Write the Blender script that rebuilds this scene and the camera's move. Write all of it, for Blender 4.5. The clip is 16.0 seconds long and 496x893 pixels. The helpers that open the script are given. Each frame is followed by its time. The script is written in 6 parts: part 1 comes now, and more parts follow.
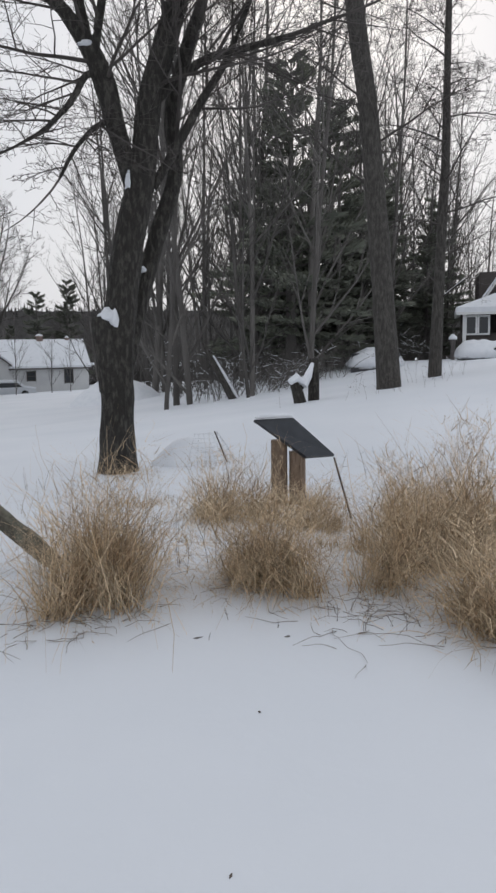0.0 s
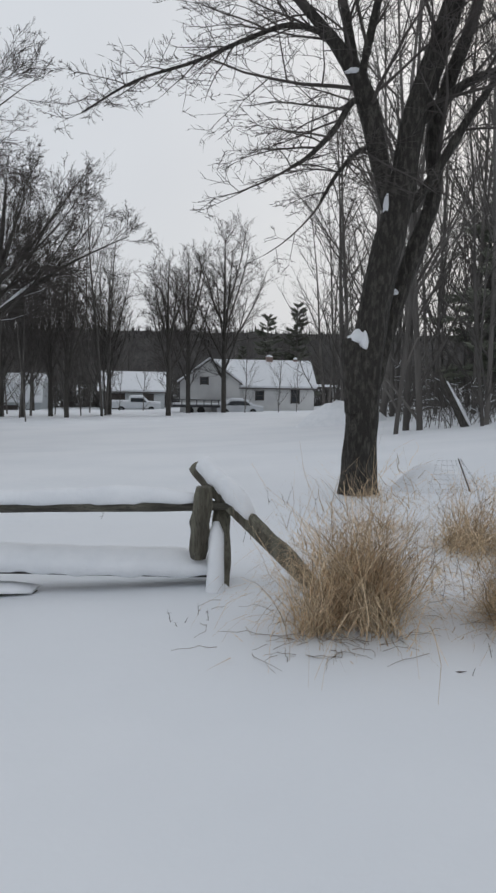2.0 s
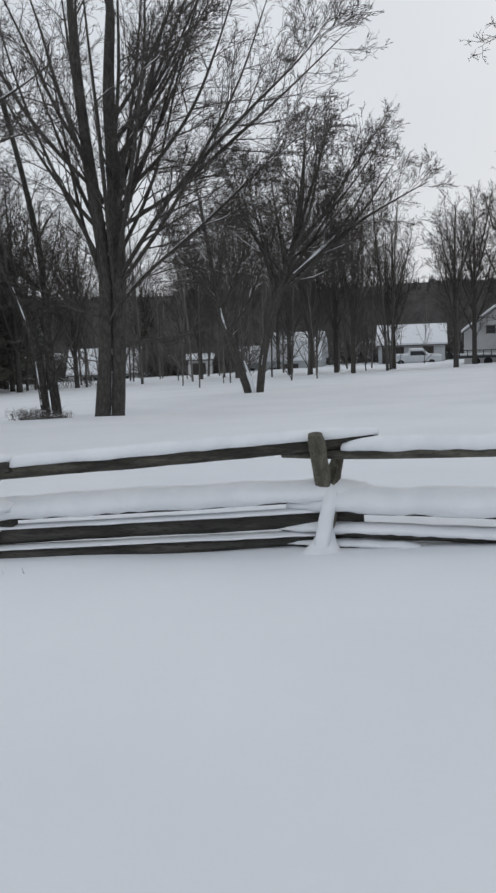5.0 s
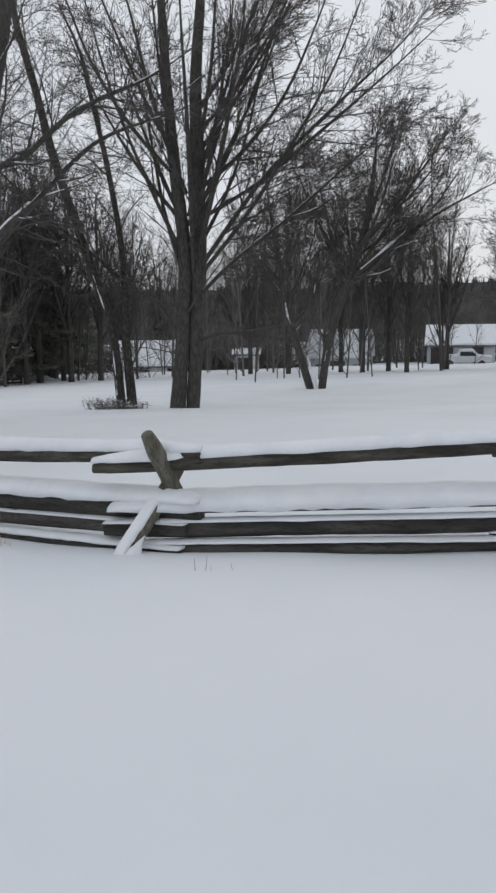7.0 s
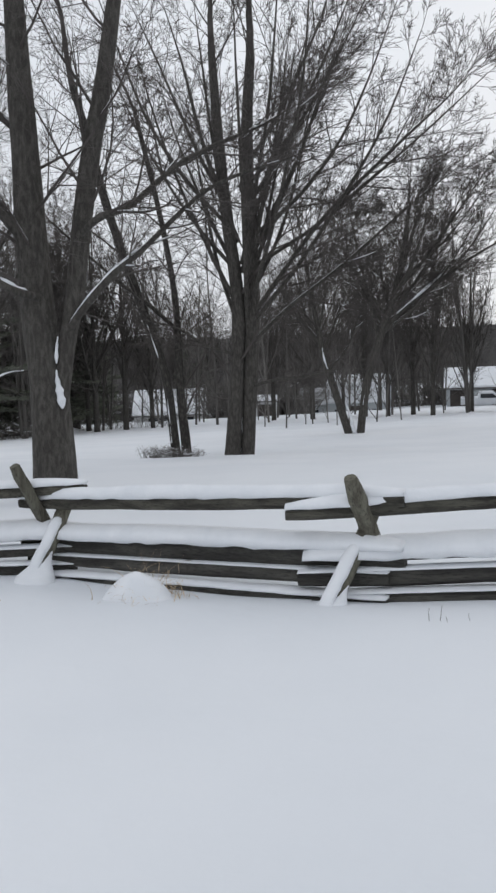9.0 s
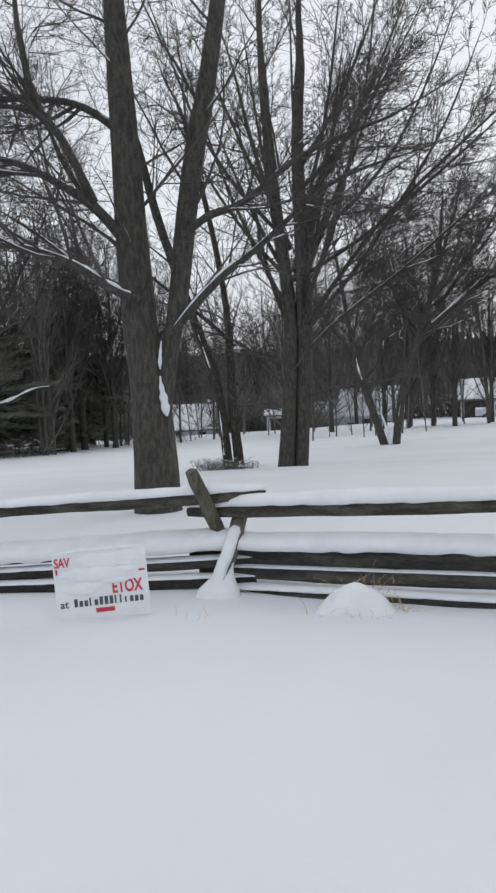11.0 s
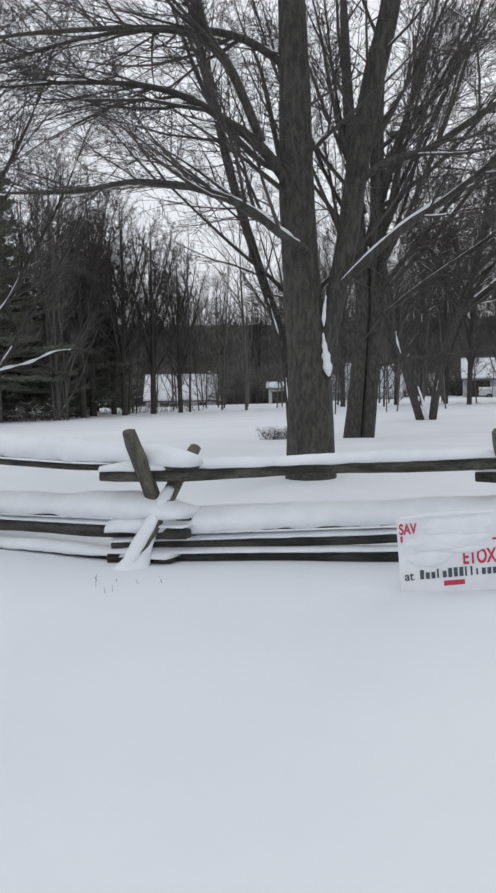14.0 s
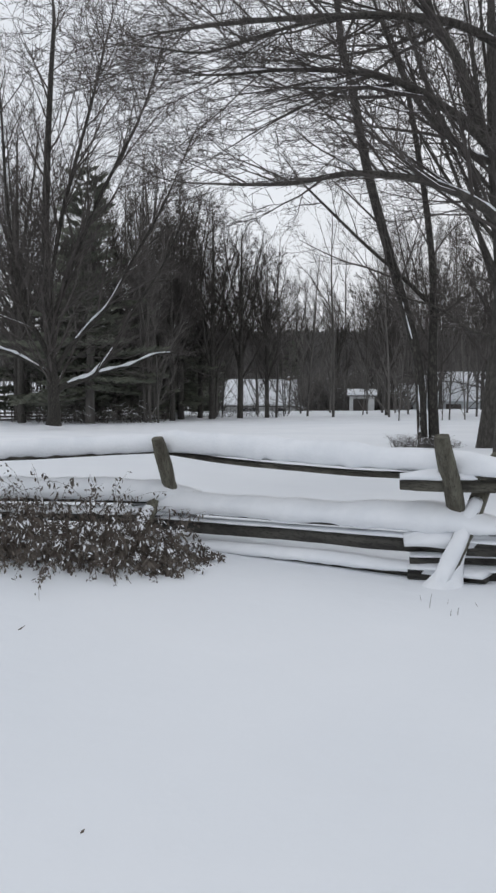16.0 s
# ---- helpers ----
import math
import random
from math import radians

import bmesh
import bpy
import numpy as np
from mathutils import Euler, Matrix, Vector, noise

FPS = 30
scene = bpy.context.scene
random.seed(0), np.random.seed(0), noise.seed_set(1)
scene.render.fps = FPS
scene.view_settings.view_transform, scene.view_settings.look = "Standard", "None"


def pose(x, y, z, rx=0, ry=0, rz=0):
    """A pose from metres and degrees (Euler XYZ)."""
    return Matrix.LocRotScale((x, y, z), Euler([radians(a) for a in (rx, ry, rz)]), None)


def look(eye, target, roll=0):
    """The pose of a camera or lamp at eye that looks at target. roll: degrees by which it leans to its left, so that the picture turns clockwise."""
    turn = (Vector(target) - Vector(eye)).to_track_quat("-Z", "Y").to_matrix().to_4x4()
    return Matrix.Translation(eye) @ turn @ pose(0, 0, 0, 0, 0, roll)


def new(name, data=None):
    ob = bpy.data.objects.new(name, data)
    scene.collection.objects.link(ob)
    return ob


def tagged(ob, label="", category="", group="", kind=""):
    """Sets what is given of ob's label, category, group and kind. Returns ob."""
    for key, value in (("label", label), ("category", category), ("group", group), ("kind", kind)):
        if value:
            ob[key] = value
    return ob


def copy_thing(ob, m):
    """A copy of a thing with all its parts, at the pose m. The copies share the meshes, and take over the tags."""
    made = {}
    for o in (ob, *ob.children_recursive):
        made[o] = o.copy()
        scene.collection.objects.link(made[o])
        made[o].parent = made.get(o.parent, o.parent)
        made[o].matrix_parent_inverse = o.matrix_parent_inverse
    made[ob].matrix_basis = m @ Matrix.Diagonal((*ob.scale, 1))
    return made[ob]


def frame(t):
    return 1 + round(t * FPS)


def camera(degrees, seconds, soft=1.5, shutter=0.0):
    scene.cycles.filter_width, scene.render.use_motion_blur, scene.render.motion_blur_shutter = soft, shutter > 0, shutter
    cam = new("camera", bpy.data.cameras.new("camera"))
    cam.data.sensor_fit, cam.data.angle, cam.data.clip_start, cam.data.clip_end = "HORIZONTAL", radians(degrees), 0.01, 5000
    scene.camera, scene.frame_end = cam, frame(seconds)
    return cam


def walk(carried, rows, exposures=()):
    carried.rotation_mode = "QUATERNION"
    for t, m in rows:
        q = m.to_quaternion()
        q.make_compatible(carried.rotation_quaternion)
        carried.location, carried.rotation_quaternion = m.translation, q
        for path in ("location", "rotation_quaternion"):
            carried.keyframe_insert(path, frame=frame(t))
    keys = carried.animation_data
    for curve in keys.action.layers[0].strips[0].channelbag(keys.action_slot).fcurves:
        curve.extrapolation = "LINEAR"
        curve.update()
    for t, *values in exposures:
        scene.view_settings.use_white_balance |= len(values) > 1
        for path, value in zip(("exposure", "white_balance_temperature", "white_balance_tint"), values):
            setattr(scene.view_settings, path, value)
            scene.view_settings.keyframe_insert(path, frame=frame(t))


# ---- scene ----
cam = camera(33.7, 16.0, soft=2.6)
METRES, EYE, TILT, LEAN, TURN = 10.0, 1.5, -6.9, 0.8, -19.6
ROWS = [
    (0.0, 0.0, 0.0, 0.0, 0.0, 0.0, -0.0),
    (0.5, 0.002, 0.0038, 0.0016, -1.66, 0.85, -0.57),
    (1.0, -0.0019, 0.0046, 0.0006, 2.65, 1.45, -2.07),
    (1.5, -0.0091, 0.0051, -0.0002, 10.51, 1.73, -3.36),
    (2.0, -0.0254, 0.0, -0.002, 15.16, 1.15, -3.63),
    (2.5, -0.0487, -0.0097, -0.0043, 16.56, -0.07, -2.92),
    (3.0, -0.0706, -0.0132, -0.0078, 19.99, -1.83, -1.99),
    (3.5, -0.0966, -0.0134, -0.0088, 25.37, -2.33, -0.77),
    (4.0, -0.1238, -0.0189, -0.0116, 30.24, -2.0, -1.75),
    (6.5, -0.2498, -0.0787, -0.027, 35.06, -4.33, -2.76),
    (7.0, -0.2833, -0.0843, -0.0276, 36.06, -3.33, -3.98),
    (7.5, -0.3178, -0.0976, -0.0314, 37.57, -2.11, -4.36),
    (8.0, -0.3427, -0.1153, -0.0336, 36.7, -1.23, -3.58),
    (10.5, -0.5066, -0.1809, -0.049, 37.26, 0.93, -1.87),
    (11.0, -0.5448, -0.1902, -0.0546, 36.71, 0.99, -1.99),
    (11.5, -0.5841, -0.1993, -0.0586, 37.69, 0.89, -1.92),
    (12.0, -0.6175, -0.2177, -0.0617, 37.95, -0.78, -2.48),
    (12.5, -0.6481, -0.2318, -0.0675, 35.76, -2.8, -2.76),
    (13.0, -0.6845, -0.2437, -0.0688, 36.91, -0.67, -2.54),
    (13.5, -0.7244, -0.2573, -0.0732, 36.33, -0.88, -3.56),
    (14.0, -0.7639, -0.2683, -0.0778, 35.33, -0.8, -3.82),
    (14.5, -0.8075, -0.2799, -0.0801, 38.57, -0.65, -3.84),
    (15.0, -0.8434, -0.3002, -0.0845, 39.55, -1.21, -4.0),
    (15.5, -0.8793, -0.3134, -0.0886, 39.03, -1.2, -4.49),
    (16.0, -0.9205, -0.3273, -0.0917, 39.86, -0.74, -5.32),
]
walk(cam, [(t, pose(0, 0, EYE, TILT, LEAN, TURN) @ pose(METRES * x, METRES * y, METRES * z, 90 + pitch, roll, yaw)) for t, x, y, z, yaw, pitch, roll in ROWS],
     [(0.0, 0.15, 6400, 11.5), (0.5, 0.15, 6400, 11.5), (1.5, 0.16, 6383, 10.7), (2.0, 0.04, 6420, 9.8), (2.5, 0.04, 6430, 9.0), (3.5, -0.01, 6430, 9.0), (4.2, 0.06, 6430, 9.0), (6.5, 0.2, 6480, 10.2), (7.0, 0.2, 6480, 10.2), (7.5, 0.3, 6480, 10.3), (8.0, 0.33, 6480, 10.3), (10.5, 0.36, 6500, 10.6), (12.5, 0.37, 6500, 10.6), (14.5, 0.42, 6500, 10.6), (15.0, 0.44, 6500, 10.6), (15.5, 0.36, 6500, 10.6), (16.0, 0.37, 6500, 10.6)])

# ---- world and light ----
SUN_AZ, SUN_EL = 25.0, 26.0
world = bpy.data.worlds.new("overcast_sky")
scene.world = world
world.use_nodes = True
wt = world.node_tree
bg = wt.nodes["Background"]
sky = wt.nodes.new("ShaderNodeTexSky")
sky.sky_type = "NISHITA"
sky.sun_disc = False
sky.sun_elevation, sky.sun_rotation = radians(SUN_EL), radians(SUN_AZ)
sky.air_density, sky.dust_density, sky.ozone_density = 1.0, 4.0, 1.0
mixw = wt.nodes.new("ShaderNodeMix")
mixw.data_type = "RGBA"
mixw.inputs[0].default_value = 0.94
cloud = wt.nodes.new("ShaderNodeTexNoise")
cloud.inputs["Scale"].default_value, cloud.inputs["Detail"].default_value = 2.2, 3.0
grey = wt.nodes.new("ShaderNodeMix")
grey.data_type = "RGBA"
grey.inputs[6].default_value = (5.5, 5.75, 6.15, 1)
grey.inputs[7].default_value = (7.0, 7.3, 7.65, 1)
wt.links.new(cloud.outputs[0], grey.inputs[0])
wt.links.new(grey.outputs[2], mixw.inputs[7])
wt.links.new(sky.outputs[0], mixw.inputs[6])
wt.links.new(mixw.outputs[2], bg.inputs[0])
bg.inputs[1].default_value = 0.1
sun_data = bpy.data.lights.new("sun", "SUN")
sun_data.energy, sun_data.angle, sun_data.color = 0.35, radians(40), (1.0, 0.97, 0.93)
sun = new("sun", sun_data)
sun.matrix_world = look((0, 0, 60), (-30 * math.sin(radians(SUN_AZ)), -30 * math.cos(radians(SUN_AZ)), 60 - 30 * math.tan(radians(SUN_EL))))


# ---- materials ----
def mat(name, base, rough=0.8, var=None, scale=6.0, stretch=(1, 1, 1), bump=0.0, bscale=30.0, fine=None, per=0.0, metal=0.0, spec=0.3, mixlo=0.4, mixhi=0.65, piece=0.0):
    """A surface: base colour, a second colour in large patches, fine grain, relief, and a little change from object to object."""
    m = bpy.data.materials.new(name)
    m.use_nodes = True
    nt = m.node_tree
    b = nt.nodes["Principled BSDF"]
    b.inputs["Roughness"].default_value = rough
    b.inputs["Metallic"].default_value = metal
    b.inputs["Specular IOR Level"].default_value = spec
    tc = nt.nodes.new("ShaderNodeTexCoord")
    mp = nt.nodes.new("ShaderNodeMapping")
    mp.inputs["Scale"].default_value = stretch
    nt.links.new(tc.outputs["Object"], mp.inputs[0])

    def nz(s, detail=4.0):
        n = nt.nodes.new("ShaderNodeTexNoise")
        n.inputs["Scale"].default_value, n.inputs["Detail"].default_value = s, detail
        nt.links.new(mp.outputs[0], n.inputs["Vector"])
        return n

    def ramp(node, lo, hi):
        r = nt.nodes.new("ShaderNodeMapRange")
        r.inputs[1].default_value, r.inputs[2].default_value = lo, hi
        nt.links.new(node.outputs[0], r.inputs[0])
        return r.outputs[0]

    def mix(a, c, f):
        x = nt.nodes.new("ShaderNodeMix")
        x.data_type = "RGBA"
        for s, v in ((6, a), (7, c), (0, f)):
            if hasattr(v, "links"):
                nt.links.new(v, x.inputs[s])
            else:
                x.inputs[s].default_value = (*v, 1) if s else v
        return x.outputs[2]

    col = tuple(base)
    if var:
        col = mix(col, tuple(var), ramp(nz(scale), mixlo, mixhi))
    if fine:
        col = mix(col, tuple(fine), ramp(nz(scale * 7, 6.0), 0.5, 0.75))
    per = per or piece
    if per:
        oi = nt.nodes.new("ShaderNodeNewGeometry" if piece else "ShaderNodeObjectInfo")
        h = nt.nodes.new("ShaderNodeHueSaturation")
        r = nt.nodes.new("ShaderNodeMapRange")
        r.inputs[3].default_value, r.inputs[4].default_value = 1 - per, 1 + per
        nt.links.new(oi.outputs["Random Per Island" if piece else "Random"], r.inputs[0])
        nt.links.new(r.outputs[0], h.inputs["Value"])
        if hasattr(col, "links"):
            nt.links.new(col, h.inputs["Color"])
        else:
            h.inputs["Color"].default_value = (*col, 1)
        col = h.outputs[0]
    if hasattr(col, "links"):
        nt.links.new(col, b.inputs["Base Color"])
    else:
        b.inputs["Base Color"].default_value = (*col, 1)
    if bump:
        bn = nt.nodes.new("ShaderNodeBump")
        bn.inputs["Strength"].default_value = 1.0
        bn.inputs["Distance"].default_value = bump
        nt.links.new(nz(bscale, 6.0).outputs[0], bn.inputs["Height"])
        nt.links.new(bn.outputs[0], b.inputs["Normal"])
    return m


SNOW = mat("fresh_snow", (0.77, 0.79, 0.82), 0.75, (0.72, 0.745, 0.78), 0.35, bump=0.006, bscale=7.0, spec=0.2)
SNOWCAP = mat("settled_snow", (0.80, 0.815, 0.84), 0.75, (0.74, 0.76, 0.79), 5.0, bump=0.004, bscale=40.0, spec=0.2)
WOOD = mat("weathered_rail_wood", (0.042, 0.039, 0.033), 0.9, (0.11, 0.105, 0.085), 20.0, (0.09, 1, 1), 0.035, 30.0, (0.022, 0.02, 0.018), 0.3)
# Copy of the rail wood, darkened to paint shade into the lower stack.
SHADEDWOOD = mat("shaded_rail_wood", (0.032, 0.030, 0.027), 0.75, (0.07, 0.067, 0.058), 14.0, (0.1, 1, 1), 0.02, 30.0, (0.012, 0.011, 0.011), 0.35)
STAKEWOOD = mat("grey_stake_wood", (0.085, 0.077, 0.06), 0.9, (0.165, 0.16, 0.125), 16.0, (1, 1, 0.12), 0.02, 34.0, (0.035, 0.031, 0.026), 0.2)
ENDWOOD = mat("cut_post_wood", (0.20, 0.145, 0.105), 0.85, (0.30, 0.23, 0.175), 9.0, (1, 1, 0.12), 0.006, 40.0, (0.10, 0.065, 0.045), 0.1)
BARK = mat("dark_furrowed_bark", (0.040, 0.037, 0.033), 0.95, (0.088, 0.082, 0.072), 26.0, (1, 1, 0.34), 0.08, 17.0, (0.012, 0.011, 0.010), mixlo=0.47, mixhi=0.66)
BARKM = mat("maple_bark", (0.058, 0.053, 0.048), 0.95, (0.105, 0.099, 0.088), 20.0, (1, 1, 0.33), 0.035, 26.0, (0.022, 0.020, 0.018), mixlo=0.40, mixhi=0.66)
TWIG = mat("twig_bark", (0.060, 0.053, 0.049), 0.9, (0.098, 0.088, 0.082), 2.0)
# Paler than the near bark: distance haze is mixed into the colour.
FARBARK = mat("hazed_distant_bark", (0.098, 0.091, 0.084), 0.95, (0.15, 0.14, 0.13), 1.5, (1, 1, 0.3), per=0.3)
NEEDLE = mat("pine_needles", (0.108, 0.116, 0.092), 0.8, (0.175, 0.182, 0.142), 1.2, per=0.2)
STRAW = mat("dry_straw", (0.48, 0.355, 0.225), 0.8, (0.66, 0.53, 0.37), 6.0, fine=(0.24, 0.165, 0.10), piece=0.55)
WEED = mat("dead_weed_stems", (0.075, 0.056, 0.048), 0.9, (0.15, 0.125, 0.105), 12.0)
LITTER = mat("grey_fallen_stems", (0.15, 0.122, 0.098), 0.9, (0.25, 0.215, 0.18), 14.0)
DEADLEAF = mat("withered_leaf", (0.085, 0.072, 0.061), 0.9, (0.155, 0.136, 0.116), 5.0, fine=(0.075, 0.05, 0.042))
HILLWOOD = mat("leafless_hill_woods", (0.058, 0.055, 0.054), 1.0, (0.084, 0.081, 0.078), 0.16, (1, 0.3, 0.12), fine=(0.036, 0.035, 0.034), spec=0.0)
SIDING = mat("white_siding", (0.66, 0.66, 0.65), 0.6, (0.56, 0.56, 0.56), 0.6)
GREYSIDING = mat("grey_siding", (0.42, 0.45, 0.47), 0.7, (0.50, 0.52, 0.53), 0.5)
DARKTRIM = mat("dark_brown_trim", (0.045, 0.038, 0.034), 0.7, (0.07, 0.06, 0.055), 1.0)
ROOFEDGE = mat("roof_edge_shingle", (0.10, 0.09, 0.09), 0.9, (0.15, 0.14, 0.13), 3.0)
GLASS = mat("dark_window_glass", (0.015, 0.018, 0.022), 0.12, spec=0.6)
PAINTW = mat("white_trim_paint", (0.74, 0.74, 0.73), 0.5, (0.66, 0.66, 0.66), 2.0)
RUBBER = mat("tyre_rubber", (0.02, 0.02, 0.02), 0.9)
CARW = mat("white_car_paint", (0.62, 0.64, 0.66), 0.3, (0.55, 0.57, 0.60), 1.0, spec=0.5)
CARD = mat("dark_truck_paint", (0.03, 0.032, 0.036), 0.4, (0.045, 0.045, 0.05), 1.0, spec=0.5)
PANEL = mat("black_panel_plastic", (0.03, 0.034, 0.042), 0.42, (0.05, 0.055, 0.062), 5.0, bump=0.001, bscale=60.0, spec=0.4)
COROPLAST = mat("white_corrugated_plastic", (0.78, 0.78, 0.80), 0.5, (0.70, 0.70, 0.73), 4.0)
REDINK = mat("red_print", (0.52, 0.045, 0.085), 0.6)
GREYINK = mat("charcoal_print", (0.07, 0.085, 0.10), 0.6)
PALEINK = mat("pale_print", (0.70, 0.685, 0.72), 0.6)
WIRE = mat("galvanised_wire", (0.17, 0.18, 0.19), 0.5, metal=0.6)
BRICK = mat("chimney_block", (0.22, 0.16, 0.14), 0.9, (0.30, 0.23, 0.20), 4.0)


# ---- building helpers ----
class Geo:
    """Gathers vertices and faces for one mesh."""

    def __init__(self):
        self.v, self.f = [], []

    def tube(self, pts, rad, sides=6, cap=True, squash=1.0, rough=0.0, rng=None, ridge=0.0, point=False):
        n0, last = len(self.v), len(pts) - 1
        for i, p in enumerate(pts):
            a, b = pts[max(i - 1, 0)], pts[min(i + 1, last)]
            d = (b - a)
            if d.length < 1e-7:
                d = Vector((0, 0, 1))
            d.normalize()
            ref = Vector((0, 0, 1)) if abs(d.z) < 0.92 else Vector((1, 0, 0))
            u = d.cross(ref).normalized()
            w = u.cross(d)
            for k in range(sides):
                t = 2 * math.pi * k / sides
                r = rad[i] * (1 + (rng.uniform(-rough, rough) if rough else 0))
                if ridge:
                    r *= 1 + ridge * (noise.noise((math.cos(t) * 3.2, math.sin(t) * 3.2, p.z * 1.1)) + 0.8 * noise.noise((math.cos(t) * 7, math.sin(t) * 7, p.z * 3.2 + 9)))
                self.v.append(p + u * (math.cos(t) * r) + w * (math.sin(t) * r * squash))
        if point:
            del self.v[-sides:]
            self.v.append(pts[-1])
            tip = len(self.v) - 1
            for k in range(sides):
                self.f.append((n0 + (last - 1) * sides + k, n0 + (last - 1) * sides + (k + 1) % sides, tip))
            last -= 1
        for i in range(last):
            for k in range(sides):
                a = n0 + i * sides + k
                b = n0 + i * sides + (k + 1) % sides
                self.f.append((a, b, b + sides, a + sides))
        if cap and sides > 3:
            self.f.append(tuple(n0 + k for k in range(sides))[::-1])
            self.f.append(tuple(n0 + last * sides + k for k in range(sides)))

    def box(self, c, s, m=None):
        n0 = len(self.v)
        for dx, dy, dz in ((-1, -1, -1), (1, -1, -1), (1, 1, -1), (-1, 1, -1), (-1, -1, 1), (1, -1, 1), (1, 1, 1), (-1, 1, 1)):
            p = Vector((c[0] + dx * s[0] / 2, c[1] + dy * s[1] / 2, c[2] + dz * s[2] / 2))
            self.v.append(m @ p if m else p)
        for q in ((3, 2, 1, 0), (4, 5, 6, 7), (0, 1, 5, 4), (1, 2, 6, 5), (2, 3, 7, 6), (3, 0, 4, 7)):
            self.f.append(tuple(n0 + i for i in q))

    def poly(self, pts):
        n0 = len(self.v)
        self.v.extend(Vector(p) for p in pts)
        self.f.append(tuple(range(n0, n0 + len(pts))))

    def prism(self, outline, depth, axis="y"):
        """An outline in x, z drawn out along y (from 0 to depth)."""
        n0, n = len(self.v), len(outline)
        for y in (0, depth):
            for a, b in outline:
                self.v.append(Vector((a, y, b)) if axis == "y" else Vector((y, a, b)))
        self.f.append(tuple(n0 + i for i in range(n)))
        self.f.append(tuple(n0 + n + i for i in range(n))[::-1])
        for i in range(n):
            j = (i + 1) % n
            self.f.append((n0 + j, n0 + i, n0 + n + i, n0 + n + j))

    def mesh(self, name, material, smooth=False):
        me = bpy.data.meshes.new(name)
        me.from_pydata([tuple(p) for p in self.v], [], self.f)
        me.materials.append(material)
        if smooth:
            me.polygons.foreach_set("use_smooth", [True] * len(me.polygons))
        me.update()
        return me


def thing(name, at, label, category, group="", rz=0.0, kind=""):
    ob = new(name)
    ob.empty_display_size = 0.2
    ob.matrix_world = pose(at[0], at[1], at[2], 0, 0, rz)
    return tagged(ob, label, category, group, kind)


def part(name, geo, material, parent, label="", smooth=False):
    """One mesh under a thing (or under a part), in the thing's own coordinates."""
    ob = new(name, geo.mesh(name, material, smooth))
    ob.parent = parent
    return tagged(ob, label)


def solo(name, geo, material, label, category, group="", kind="", smooth=False):
    return tagged(new(name, geo.mesh(name, material, smooth)), label, category, group, kind)


def smooth01(a, b, x):
    t = min(max((x - a) / (b - a), 0.0), 1.0)
    return t * t * (3 - 2 * t)


def bell(x, y, cx, cy, sx, sy):
    return math.exp(-((x - cx) / sx) ** 2 - ((y - cy) / sy) ** 2)


def ground_z(x, y):
    """The lie of the snow: a gentle fall away and to the west, a bank to the east, drifts along the fence."""
    xs = max(min(x, 22.0), -60.0)
    z = 0.0 + 0.023 * max(xs, -14) + 0.03 * (xs - max(xs, -14)) * smooth01(10, 40, y)
    z += 0.10 * bell(x, y, 1.6, 9.0, 2.5, 2.5)
    z -= 0.72 * smooth01(8.5, 26, y) + 0.030 * max(y - 20, 0) - 0.030 * max(y - 110, 0)
    z += 1.45 * math.exp(-((min(x, 19) - 19) / 11.3) ** 2) * smooth01(7, 15, y) * (1 - smooth01(34, 60, y))
    z += 0.13 * bell(x, y, 1.0, 5.3, 2.2, 2.0)
    z += 0.05 * bell(x, y, -9.2, 4.5, 1.6, 0.8)
    z -= 0.10 * bell(x, y, -5.4, 5.6, 3.2, 0.55) + 0.06 * bell(x, y, -10.1, 9.8, 3.0, 2.0)
    z += 0.025 * noise.noise((x * 0.35, y * 0.35, 0.3)) + 0.012 * noise.noise((x * 1.3, y * 1.3, 4.0))
    return z


# ---- ground: one sheet to the horizon ----
def axis_steps(lo, hi, fine_lo, fine_hi, step, growth=1.18):
    xs = list(np.arange(fine_lo, fine_hi + 1e-6, step))
    s = step
    while xs[-1] < hi:
        s *= growth
        xs.append(xs[-1] + s)
    s = step
    while xs[0] > lo:
        s *= growth
        xs.insert(0, xs[0] - s)
    return xs


gx = axis_steps(-1500, 1500, -16, 8, 0.16)
gy = axis_steps(-600, 1800, 2.2, 10, 0.14)
g = Geo()
for yy in gy:
    for xx in gx:
        g.v.append((xx, yy, ground_z(xx, yy)))
nx = len(gx)
for j in range(len(gy) - 1):
    for i in range(nx - 1):
        a = j * nx + i
        g.f.append((a, a + 1, a + 1 + nx, a + nx))
solo("ground", g, SNOW, "smooth untracked fresh snow covering the sloping field", "snow field", kind="structure", smooth=True)


